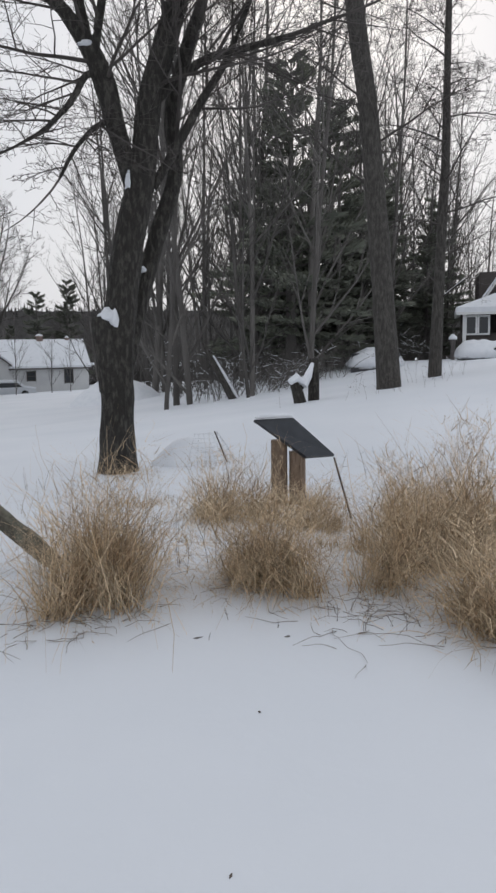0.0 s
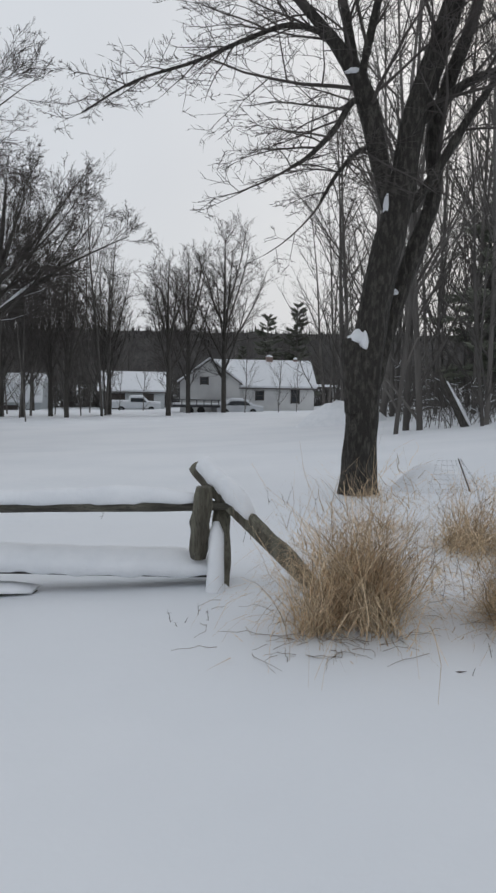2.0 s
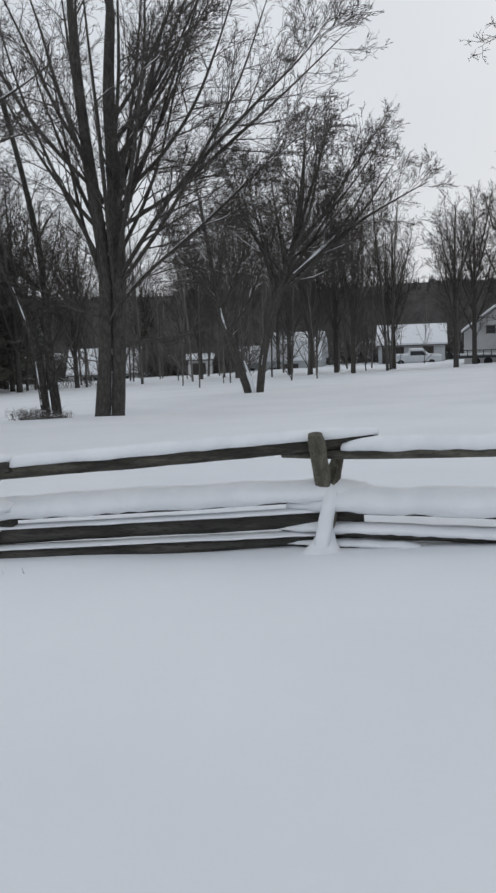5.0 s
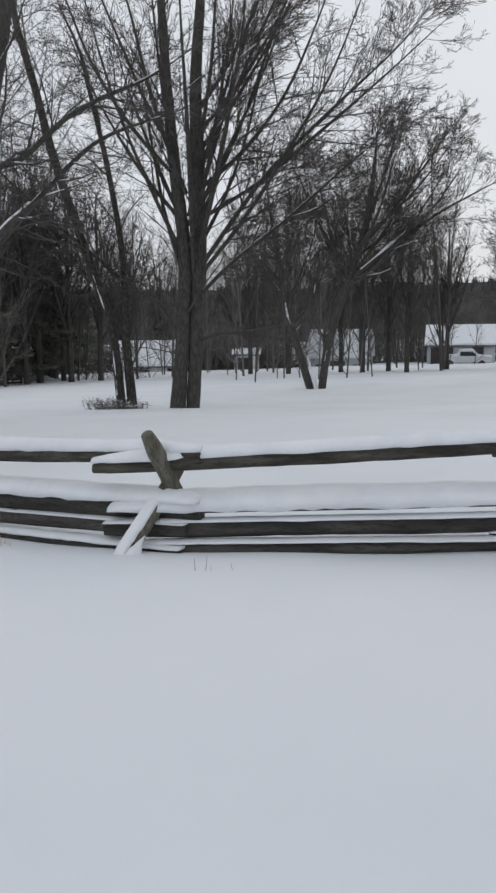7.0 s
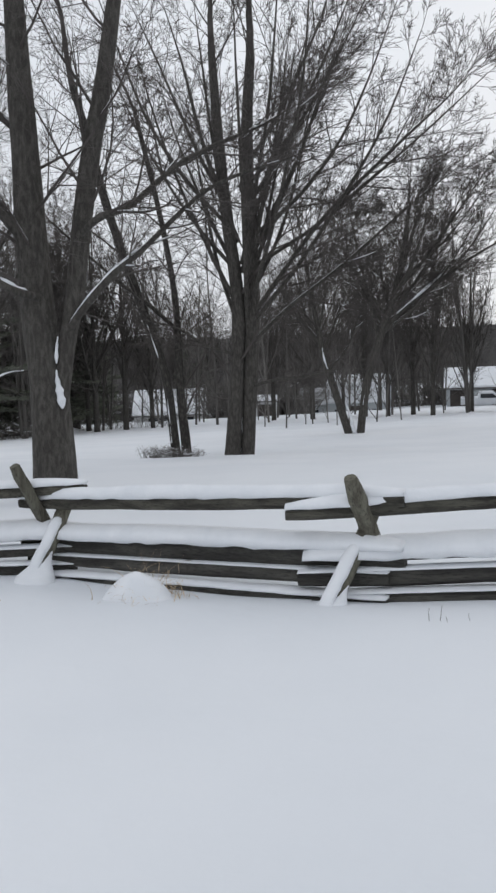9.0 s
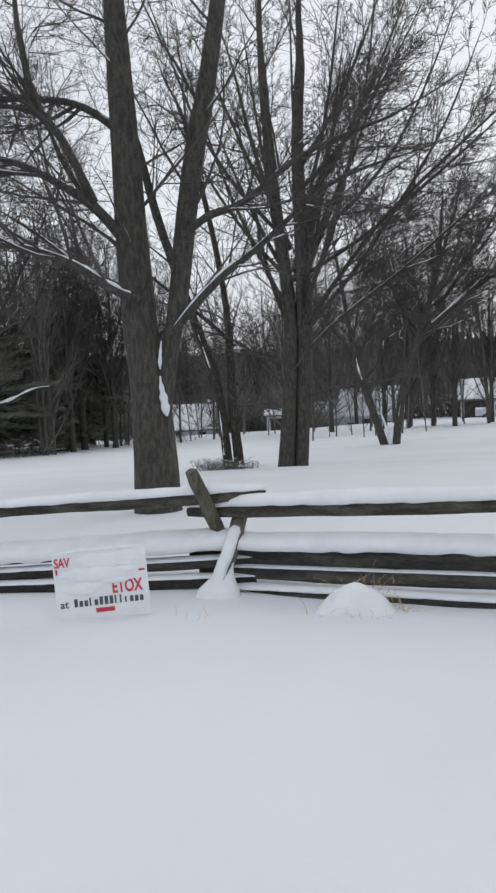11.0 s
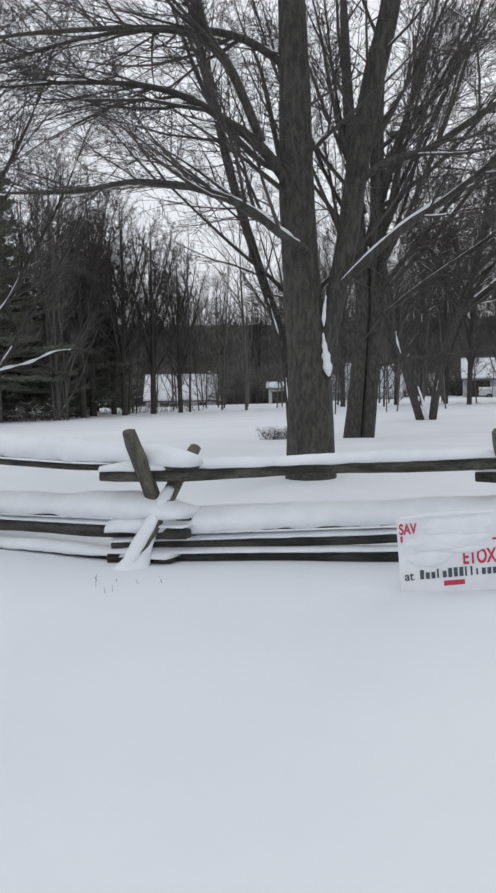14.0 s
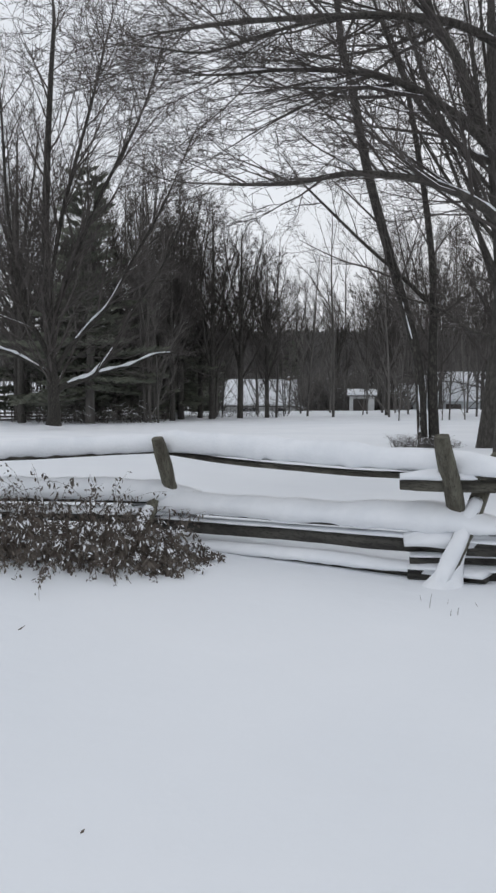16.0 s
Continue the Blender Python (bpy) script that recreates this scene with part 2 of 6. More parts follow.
# ---- wooded hills behind ----
def hill(name, y0, top, x0, x1, seed, wob):
    g = Geo()
    n, m = 150, 16
    for j in range(m):
        f = j / (m - 1)
        for i in range(n):
            x = x0 + (x1 - x0) * i / (n - 1)
            crest = top * (1 + wob * noise.noise((x * 0.006, seed, 0))) + 0.9 * noise.noise((x * 0.11, seed, 2))
            z = -7 + (crest + 7) * math.sin(f * math.pi / 2)
            g.v.append((x, y0 + 130 * f, z + 0.8 * noise.noise((x * 0.2, f * 9, seed))))
    for j in range(m - 1):
        for i in range(n - 1):
            a = j * n + i
            g.f.append((a, a + 1, a + 1 + n, a + n))
    rng = random.Random(seed)
    for _ in range(2600):
        i = rng.randrange(n * m // 2, n * m)
        p = Vector(g.v[i]) + Vector((rng.uniform(-3, 3), rng.uniform(-3, 3), -1))
        h = rng.uniform(2.0, 4.5)
        g.tube([p, p + Vector((rng.uniform(-.4, .4), 0, h))], [rng.uniform(0.3, 0.8), 0.03], 3, False)
    return solo(name, g, HILLWOOD, "low hill covered with dark leafless woods", "wooded hill", kind="structure")


hill("backdrop", 275, 19.5, -560, 560, 3, 0.16)


# ---- split rail fence: crossed stakes, riders and stacked rails ----
NODES = {"A": (-0.1, 5.3), "B": (-2.65, 5.7), "C": (-5.25, 5.4), "D": (-7.85, 5.85), "E": (-10.4, 5.3), "F": (-12.85, 6.0), "G": (-15.4, 5.4)}


def rail_geo(p, q, w, h, seed, sag=0.0, ends=0.75, n=26):
    """A split rail: an uneven, wedge-like section drawn from p to q."""
    rng = random.Random(seed)
    g = Geo()
    k = 10
    prof = [(rng.uniform(0.84, 1.06)) for _ in range(k)]
    off = rng.uniform(0, 0.6)
    d = (q - p).normalized()
    u = d.cross(Vector((0, 0, 1))).normalized()
    up = u.cross(d)
    for i in range(n + 1):
        t = i / n
        c = p.lerp(q, t) + up * (-sag * 4 * t * (1 - t) + 0.014 * noise.noise((t * 3, seed, 0))) + u * 0.02 * noise.noise((t * 3, seed, 5))
        e = ends + (1 - ends) * min(1, 5 * min(t, 1 - t))
        if i in (0, n):
            e *= 0.85
        for a in range(k):
            th = 2 * math.pi * a / k + off + 0.5 * noise.noise((t * 1.2, seed, 7))
            r = prof[a] * e * (1 + 0.13 * noise.noise((t * 7, a * 3.1, seed)) + 0.06 * noise.noise((t * 25, a * 2.3, seed)))
            cx, cz = math.cos(th), math.sin(th)
            sq = 1.0 / max(abs(cx) ** 4 + abs(cz) ** 4, 1e-6) ** 0.25
            g.v.append(c + u * (cx * sq * w / 2 * r) + up * (cz * sq * h / 2 * r))
    for i in range(n):
        for a in range(k):
            b = (a + 1) % k
            g.f.append((i * k + a, i * k + b, (i + 1) * k + b, (i + 1) * k + a))
    g.f.append(tuple(range(k))[::-1])
    g.f.append(tuple(n * k + a for a in range(k)))
    return g


def snow_ridge(p, q, w, h, seed, lift, t0=0.0, t1=1.0, n=40, droop=0.0, side=0.0):
    """Snow lying along a rail: rounded above, nearly flat below, tapering at its ends."""
    g = Geo()
    k = 10
    d = (q - p).normalized()
    u = d.cross(Vector((0, 0, 1))).normalized()
    for i in range(n + 1):
        t = t0 + (t1 - t0) * i / n
        e = min(1, 0.25 + 7 * min(i, n - i) / n) ** 0.6
        hh = h * e * (1 + 0.34 * noise.noise((t * 2.6, seed, 1)) + 0.16 * noise.noise((t * 9, seed, 3)) + 0.07 * noise.noise((t * 27, seed, 3)))
        ww = w * (0.75 + 0.25 * e) * (1 + 0.18 * noise.noise((t * 3, seed, 9)) + 0.12 * noise.noise((t * 15, seed, 4)))
        c = p.lerp(q, t) + Vector((0, 0, lift)) + u * (side + 0.012 * noise.noise((t * 5, seed, 6)))
        for a in range(k):
            th = 2 * math.pi * a / k
            x, z = math.cos(th), math.sin(th)
            z = (z if z > 0 else z * 0.22 - droop * abs(x))
            if z < 0.05 and abs(x) > 0.5:
                z += 0.15 * noise.noise((t * 17, seed, x)) + 0.12 * noise.noise((t * 41, seed, x + 4))
            g.v.append(c + u * (x * ww / 2) + Vector((0, 0, z * hh)))
    for i in range(n):
        for a in range(k):
            b = (a + 1) % k
            g.f.append((i * k + a, i * k + b, (i + 1) * k + b, (i + 1) * k + a))
    g.f.append(tuple(range(k))[::-1])
    g.f.append(tuple(n * k + a for a in range(k)))
    return g


def span_point(a, b, u, z, dy=0.0):
    a, b = NODES[a], NODES[b]
    return Vector((a[0] + (b[0] - a[0]) * u, a[1] + (b[1] - a[1]) * u + dy, z))


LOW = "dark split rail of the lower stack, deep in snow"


def rail(a, b, u0, z0, u1, z1, w, h, seed, snow=0.07, label="", dy=0.0, sag=0.0, snow_w=1.25, s0=0.0, s1=1.0):
    p, q = span_point(a, b, u0, z0, dy), span_point(a, b, u1, z1, dy)
    mid = (p + q) / 2
    t = thing("fence_rail", mid, label or "weathered grey split rail under a cap of snow", "fence rail", "rails of the fence")
    # Lower rails take the wood that has shade in its colour.
    part("split_log", rail_geo(p - mid, q - mid, w, h, seed, sag), SHADEDWOOD if label == LOW else WOOD, t)
    if snow:
        part("snow_cap", snow_ridge(p - mid, q - mid, w * snow_w, snow, seed + 50, h * 0.46, s0, s1), SNOWCAP, t, "", True)
    return t


RIDER = "weathered split rider rail in crossed stakes, capped with snow"
rail("A", "B", -0.10, 0.625, 1.12, 0.50, 0.11, 0.072, 11, 0.09, RIDER, s0=0.1, s1=0.86)
rail("B", "C", -0.14, 0.605, 1.17, 0.365, 0.12, 0.105, 12, 0.075, RIDER)
rail("C", "D", -0.14, 0.465, 1.12, 0.315, 0.12, 0.11, 13, 0.085, RIDER, dy=0.04)
rail("D", "E", -0.13, 0.455, 1.13, 0.355, 0.11, 0.095, 14, 0.065, RIDER)
rail("E", "F", -0.16, 0.435, 1.10, 0.425, 0.12, 0.042, 15, 0.15, "thin split rider rail sagging under deep snow", dy=0.05, sag=0.06, snow_w=1.7)
rail("F", "G", -0.08, 0.43, 1.10, 0.25, 0.12, 0.05, 16, 0.13, "thin split rider rail sagging under deep snow", snow_w=1.6)
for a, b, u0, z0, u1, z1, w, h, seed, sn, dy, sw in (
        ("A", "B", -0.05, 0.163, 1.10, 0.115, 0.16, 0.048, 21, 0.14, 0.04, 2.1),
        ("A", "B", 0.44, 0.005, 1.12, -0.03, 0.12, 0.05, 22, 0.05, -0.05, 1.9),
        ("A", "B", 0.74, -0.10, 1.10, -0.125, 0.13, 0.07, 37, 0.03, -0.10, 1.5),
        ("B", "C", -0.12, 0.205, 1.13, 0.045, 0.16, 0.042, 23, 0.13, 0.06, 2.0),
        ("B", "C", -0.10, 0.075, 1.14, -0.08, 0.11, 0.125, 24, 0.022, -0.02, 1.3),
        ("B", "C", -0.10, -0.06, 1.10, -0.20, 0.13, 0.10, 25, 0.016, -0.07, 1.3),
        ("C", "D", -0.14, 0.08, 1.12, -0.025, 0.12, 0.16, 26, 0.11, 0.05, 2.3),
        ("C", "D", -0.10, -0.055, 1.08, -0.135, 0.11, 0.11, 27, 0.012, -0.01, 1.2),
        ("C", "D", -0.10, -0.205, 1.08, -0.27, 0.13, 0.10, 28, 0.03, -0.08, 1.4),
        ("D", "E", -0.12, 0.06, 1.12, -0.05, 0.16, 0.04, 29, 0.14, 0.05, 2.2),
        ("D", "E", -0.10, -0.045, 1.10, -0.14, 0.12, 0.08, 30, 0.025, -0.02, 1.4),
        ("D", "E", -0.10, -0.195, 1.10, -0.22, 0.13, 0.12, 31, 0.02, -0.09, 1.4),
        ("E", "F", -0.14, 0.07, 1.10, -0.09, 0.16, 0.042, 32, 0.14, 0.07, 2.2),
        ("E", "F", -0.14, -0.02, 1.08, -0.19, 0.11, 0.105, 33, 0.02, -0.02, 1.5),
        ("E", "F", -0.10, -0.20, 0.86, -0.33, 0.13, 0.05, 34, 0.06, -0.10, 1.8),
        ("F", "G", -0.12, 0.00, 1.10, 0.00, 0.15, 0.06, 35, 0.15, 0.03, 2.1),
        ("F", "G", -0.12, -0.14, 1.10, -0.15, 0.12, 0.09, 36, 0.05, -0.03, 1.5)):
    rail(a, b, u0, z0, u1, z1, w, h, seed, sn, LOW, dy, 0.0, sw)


def stake_pair(n, back_top, back_foot, front_foot, front_top, seed, fw=0.10, flat=True):
    """Two stakes crossed over the rail ends: one leaning to the road, one leaning away with snow on it."""
    label = "pair of weathered crossed stakes with snow on the leaning one"
    x, y = NODES[n]
    base = Vector((x, y, ground_z(x, y)))
    t = thing("fence_stakes", base, label, "fence post", "crossed stakes of the fence")
    bt, bf, ff, ft = (Vector(p) - base for p in (back_top, back_foot, front_foot, front_top))
    part("upright_stake", rail_geo(bf, bt, 0.122, 0.095, seed, 0, 0.9, 8), STAKEWOOD, t)
    part("leaning_stake", rail_geo(ff.lerp(ft, -0.15) - Vector((0, 0, 0.05)), ft, fw, 0.09, seed + 1, 0, 0.9, 8), STAKEWOOD, t)
    if flat:
        part("snow_cap", snow_ridge(ff, ft, fw * 1.05, 0.065, seed + 3, 0.02, 0.0, 0.62, 16, side=0.0), SNOWCAP, t, "white snow along the leaning stake", True)
    else:
        g = Geo()
        off = Vector((-0.03, -0.055, 0.0))
        g.tube([ff.lerp(ft, f) + off for f in (0.0, 0.2, 0.45, 0.7, 0.82)], [0.07, 0.058, 0.05, 0.05, 0.02], 8, rough=0.06, rng=random.Random(seed))
        part("snow_coat", g, SNOWCAP, t, "snow plastered on the stake", True)
    g = Geo()
    for i in range(9):
        f = i / 8
        r = 0.12 * (1 - f) ** 1.6 + 0.045
        for k in range(14):
            th = 2 * math.pi * k / 14
            c = ff.lerp(ft, 0.34 * f)
            zz = c.z - 0.05 if i else ff.z - 0.15
            g.v.append((c.x + math.cos(th) * r * 1.1, c.y + math.sin(th) * r, zz))
    for i in range(8):
        for k in range(14):
            g.f.append((i * 14 + k, i * 14 + (k + 1) % 14, (i + 1) * 14 + (k + 1) % 14, (i + 1) * 14 + k))
    g.f.append(tuple(8 * 14 + k for k in range(14)))
    part("drift", g, SNOWCAP, t, "little cone of drifted snow", True)
    return t


stake_pair("A", (-0.135, 5.20, 0.75), (-0.165, 5.24, 0.28), (-0.03, 5.12, 0.04), (-0.02, 5.36, 0.62), 61, 0.12, False)
stake_pair("B", (-2.69, 5.53, 0.67), (-2.655, 5.70, 0.24), (-2.64, 5.36, -0.10), (-2.58, 5.86, 0.46), 63)
stake_pair("C", (-5.22, 5.24, 0.645), (-5.08, 5.58, 0.02), (-5.37, 5.02, -0.20), (-5.12, 5.56, 0.36), 65)
stake_pair("D", (-8.02, 5.66, 0.67), (-7.84, 5.97, -0.05), (-7.80, 5.50, -0.16), (-7.70, 6.02, 0.40), 67)
stake_pair("E", (-10.46, 5.13, 0.69), (-10.33, 5.42, -0.05), (-10.44, 4.95, -0.26), (-10.14, 5.60, 0.54), 69, 0.11)
stake_pair("F", (-12.80, 5.83, 0.54), (-12.75, 6.06, -0.05), (-12.95, 5.62, -0.32), (-12.84, 6.0, 0.10), 71)

# the rail end that leans down from the last stakes
p, q = Vector((-0.20, 5.42, 0.86)), Vector((0.54, 5.04, 0.17))
t = thing("fence_rail", (p + q) / 2, "snowy end rail of the fence leaning into the grass", "fence rail", "rails of the fence")
m_ = (p + q) / 2
part("split_log", rail_geo(p - m_, q - m_, 0.12, 0.11, 41), STAKEWOOD, t)
part("snow_cap", snow_ridge(p - m_, q - m_, 0.17, 0.12, 42, 0.03, 0.06, 0.5), SNOWCAP, t, "thick white snow lying on the slope", True)
# the end of another rail showing beside the road
p, q = Vector((2.15, 2.78, 0.14)), Vector((3.7, 2.15, 0.20))
m_ = (p + q) / 2
t = thing("fence_rail", m_, "dark rail end sticking out of the snow beside grass", "fence rail", "rails of the fence")
# Same wood with the shade painted in.
part("split_log", rail_geo(p - m_, q - m_, 0.11, 0.09, 43), SHADEDWOOD, t)
part("snow_cap", snow_ridge(p - m_, q - m_, 0.16, 0.09, 44, 0.04), SNOWCAP, t, "", True)


# ---- trees ----
def spline(pts, per=6):
    """A smooth line through a few (x, y, z, radius) points."""
    out, rad = [], []
    P = [Vector(p[:3]) for p in pts]
    for i in range(len(P) - 1):
        a, b, c, d = P[max(i - 1, 0)], P[i], P[i + 1], P[min(i + 2, len(P) - 1)]
        for k in range(per):
            t = k / per
            out.append(0.5 * ((2 * b) + (c - a) * t + (2 * a - 5 * b + 4 * c - d) * t * t + (3 * b - a - 3 * c + d) * t ** 3))
            rad.append(pts[i][3] + (pts[i + 1][3] - pts[i][3]) * t)
    out.append(P[-1])
    rad.append(pts[-1][3])
    return out, rad


def grow(out, rng, p, d, length, r, lev, top, kids, up, wig, spread, rmin, ratio=0.5, segs=(9, 6, 4, 3, 2)):
    """A branch and all that grows from it; each goes into out as (level, points, radii)."""
    n = segs[min(lev, 4)] if lev < top else 2 if segs[3] > 1 else 1
    wig0, up0 = wig, up
    wig = wig * (1.0, 0.9, 0.7, 0.6, 0.6)[min(lev, 4)]
    up = up * (1.0, 1.0, 0.6, 0.25, 0.1)[min(lev, 4)]
    pts, rad = [p.copy()], [r]
    d = d.normalized()
    for i in range(n):
        d = (d + Vector((rng.gauss(0, wig), rng.gauss(0, wig), rng.gauss(0, wig) + up))).normalized()
        p = p + d * (length / n)
        pts.append(p.copy())
        rad.append(max(r * (1 - 0.8 * (i + 1) / n), rmin))
    out.append((lev, pts, rad))
    if lev < top:
        sprout(out, rng, pts, rad, length, lev + 1, top, kids, up0, wig0, spread, rmin, ratio, 0.14, segs)


def sprout(out, rng, pts, rad, length, lev, top, kids, up, wig, spread, rmin, ratio, start, segs=(9, 6, 4, 3, 2)):
    n = kids[min(lev, len(kids) - 1)]
    k = len(pts) - 1
    for j in range(n):
        f = start + (1 - start) * (j + rng.random()) / n
        i = min(int(f * k), k - 1)
        d = (pts[i + 1] - pts[i]).normalized()
        side = d.orthogonal().normalized()
        side.rotate(Matrix.Rotation(rng.uniform(0, 2 * math.pi), 3, d))
        a = radians(rng.uniform(spread[0], spread[1]))
        nd = d * math.cos(a) + side * math.sin(a)
        if nd.z < -0.3:
            nd.z *= 0.3
        L = length * ratio * (1.15 - 0.6 * f) * rng.uniform(0.7, 1.25)
        r0 = max(min(rad[i] * 0.55, 0.011 * L + 0.004), rmin)
        grow(out, rng, pts[i].lerp(pts[i + 1], rng.random()), nd, L, r0, lev, top, kids, up, wig, spread, rmin, ratio, segs)


def snow_runs(out, rng, share, rlo=0.012, smax=0.8):
    """Lines of snow along the upper side of the limbs that lie flat enough to hold it."""
    runs = []
    for lev, pts, rad in out:
        run, rr = [], []
        on = rng.random() < share
        for i in range(len(pts) - 1):
            d = pts[i + 1] - pts[i]
            if on and rad[i] > rlo and abs(d.z) < smax * d.length:
                run.append(pts[i] + Vector((0, 0, rad[i] * 0.62)))
                rr.append(rad[i] * 0.62 + 0.005)
            else:
                if len(run) > 1:
                    runs.append((run, rr))
                run, rr = [], []
            if rng.random() < 0.12:
                on = not on and rng.random() < share
        if len(run) > 1:
            runs.append((run, rr))
    return runs


def tree_parts(t, out, stems, rng, bark, share, rough=0.06, snow_r=0.012):
    for i, (pts, rad) in enumerate(stems):
        g = Geo()
        g.tube(pts, rad, 26 if rad[0] > 0.12 else 10, ridge=rough if rad[0] > 0.08 else 0.0)
        part("limb" if i else "trunk", g, bark, t, "", True)
    g = Geo()
    for lev, pts, rad in out:
        if rad[0] > 0.02:
            g.tube(pts, rad, 6 if rad[0] > 0.03 else 5)
        else:
            g.tube(pts, rad, 3, False, point=True)
    tagged(part("crown", g, TWIG, t, "fine leafless twigs"), kind="stuff")
    if share > 0:
        runs = snow_runs([(0, p, r) for p, r in stems] + out, rng, share, snow_r)
        runs.sort(key=lambda q: -max(q[1]))
        rest = Geo()
        for k, (run, rr) in enumerate(runs):
            g = Geo() if k < 14 else rest
            g.tube(run, [r * (0.55 if j in (0, len(rr) - 1) else 1) for j, r in enumerate(rr)], 5, squash=0.8)
            if k < 14:
                part("snow_cap", g, SNOWCAP, t, "", True)
        if rest.v:
            tagged(part("snow_dusting", rest, SNOWCAP, t, "thin snow on small branches", True), kind="stuff")


def stem_tree(name, base, label, stems, seed, bark, share, group="", carry=3.0, rough=0.05, snow_r=0.012, rmin=0.0026):
    """A tree from its own stems. stems: (points, limbs, start, limb length, kids, up, spread, top)."""
    rng = random.Random(seed)
    t = thing(name, base, label, "tree", group)
    b = Vector(base)
    lines, out = [], []
    for pts, nl, start, L, kids, up, spread, top in stems:
        p, r = spline([(x - b.x, y - b.y, z - b.z, w) for x, y, z, w in pts])
        lines.append((p, r))
        sprout(out, rng, p, r, L / 0.60, 1, top, (0, nl) + kids, up, 0.10, spread, rmin, 0.60, start)
        if carry and r[-1] > 0.008:
            grow(out, rng, p[-1], p[-1] - p[-2], min(carry, 0.5 + 30 * r[-1]), r[-1], 0 if r[-1] > 0.05 else 1, top, (0, 10) + kids, 0.03, 0.08, spread, rmin, 0.56)
    tree_parts(t, out, lines, rng, bark, share, rough, snow_r)
    return t


UPK = (5, 5, 3)
# the rough-barked tree with the broken stub beside the dry grass
T1 = stem_tree("tree", (1.62, 8.85, 0.05), "rough dark-barked tree with a broken stub and snow in its crotches", [
    ([(1.62, 8.85, -0.05, 0.27), (1.62, 8.85, 0.12, 0.225), (1.63, 8.85, 0.45, 0.185), (1.64, 8.85, 0.97, 0.168), (1.67, 8.85, 1.58, 0.168), (1.75, 8.83, 2.30, 0.165), (1.87, 8.80, 2.90, 0.165), (1.97, 8.78, 3.37, 0.142), (2.06, 8.76, 4.06, 0.122), (2.21, 8.73, 4.57, 0.122), (2.37, 8.68, 5.08, 0.115), (2.7, 8.6, 6.2, 0.09)], 5, 0.72, 2.2, UPK, 0.03, (30, 65), 4),
    ([(1.90, 8.82, 3.00, 0.09), (1.86, 8.81, 3.25, 0.095), (1.72, 8.83, 3.77, 0.10), (1.62, 8.85, 4.22, 0.108), (1.49, 8.88, 4.55, 0.10), (1.25, 8.9, 4.9, 0.07), (0.95, 8.95, 5.25, 0.055)], 7, 0.45, 2.0, UPK, -0.02, (35, 75), 4),
    ([(1.49, 8.88, 4.50, 0.06), (1.43, 8.95, 4.85, 0.058), (1.36, 9.0, 5.3, 0.045)], 4, 0.3, 1.6, UPK, 0.03, (25, 55), 4),
    ([(1.51, 8.85, 4.45, 0.045), (1.55, 8.7, 4.8, 0.045), (1.62, 8.6, 5.2, 0.04)], 4, 0.3, 1.6, UPK, 0.03, (25, 55), 4),
    ([(1.75, 8.98, 1.20, 0.09), (1.90, 9.1, 1.77, 0.105), (2.08, 9.1, 2.39, 0.108), (2.25, 9.06, 2.94, 0.095), (2.39, 9.0, 3.43, 0.085), (2.36, 9.01, 4.03, 0.08), (2.51, 8.98, 4.62, 0.076), (2.65, 8.93, 5.03, 0.07)], 6, 0.5, 2.0, UPK, 0.04, (30, 65), 4),
    ([(2.08, 8.78, 3.2, 0.05), (2.35, 8.7, 3.65, 0.05), (2.6, 8.6, 4.1, 0.045), (2.85, 8.55, 4.5, 0.035), (3.1, 8.5, 5.1, 0.03)], 6, 0.4, 1.6, UPK, 0.0, (30, 70), 4),
    ([(2.07, 8.76, 4.0, 0.05), (2.35, 8.7, 4.3, 0.05), (2.65, 8.6, 4.5, 0.045), (3.0, 8.5, 4.6, 0.04), (3.5, 8.4, 4.75, 0.03)], 7, 0.35, 1.6, UPK, 0.0, (30, 70), 4),
    ([(1.55, 8.85, 4.30, 0.04), (1.40, 8.7, 4.25, 0.035), (1.22, 8.6, 3.95, 0.032), (0.95, 8.5, 3.65, 0.024), (0.75, 8.4, 3.5, 0.016)], 10, 0.15, 1.1, (5, 4, 3), -0.06, (30, 75), 4),
    ([(1.70, 8.8, 3.85, 0.03), (1.48, 8.65, 3.75, 0.028), (1.25, 8.6, 3.5, 0.022), (1.08, 8.55, 3.2, 0.014)], 9, 0.15, 1.0, (5, 4, 3), -0.07, (30, 75), 4),
    ([(1.15, 8.92, 5.0, 0.034), (0.75, 8.8, 5.02, 0.028), (0.30, 8.7, 4.82, 0.023), (-0.2, 8.6, 4.55, 0.018), (-0.8, 8.5, 4.3, 0.013), (-1.3, 8.4, 3.95, 0.008)], 18, 0.12, 0.85, (4, 4, 3), -0.02, (30, 70), 4),
], 5, BARK, 0.10, rough=0.17, snow_r=0.03)
g = Geo()
g.tube([Vector((-0.08, -0.06, 1.0)), Vector((-0.10, -0.07, 1.35)), Vector((-0.12, -0.08, 1.72)), Vector((-0.13, -0.08, 1.80))], [0.10, 0.12, 0.12, 0.10], 12, rough=0.1, rng=random.Random(2))
part("broken_stub", g, BARK, T1)


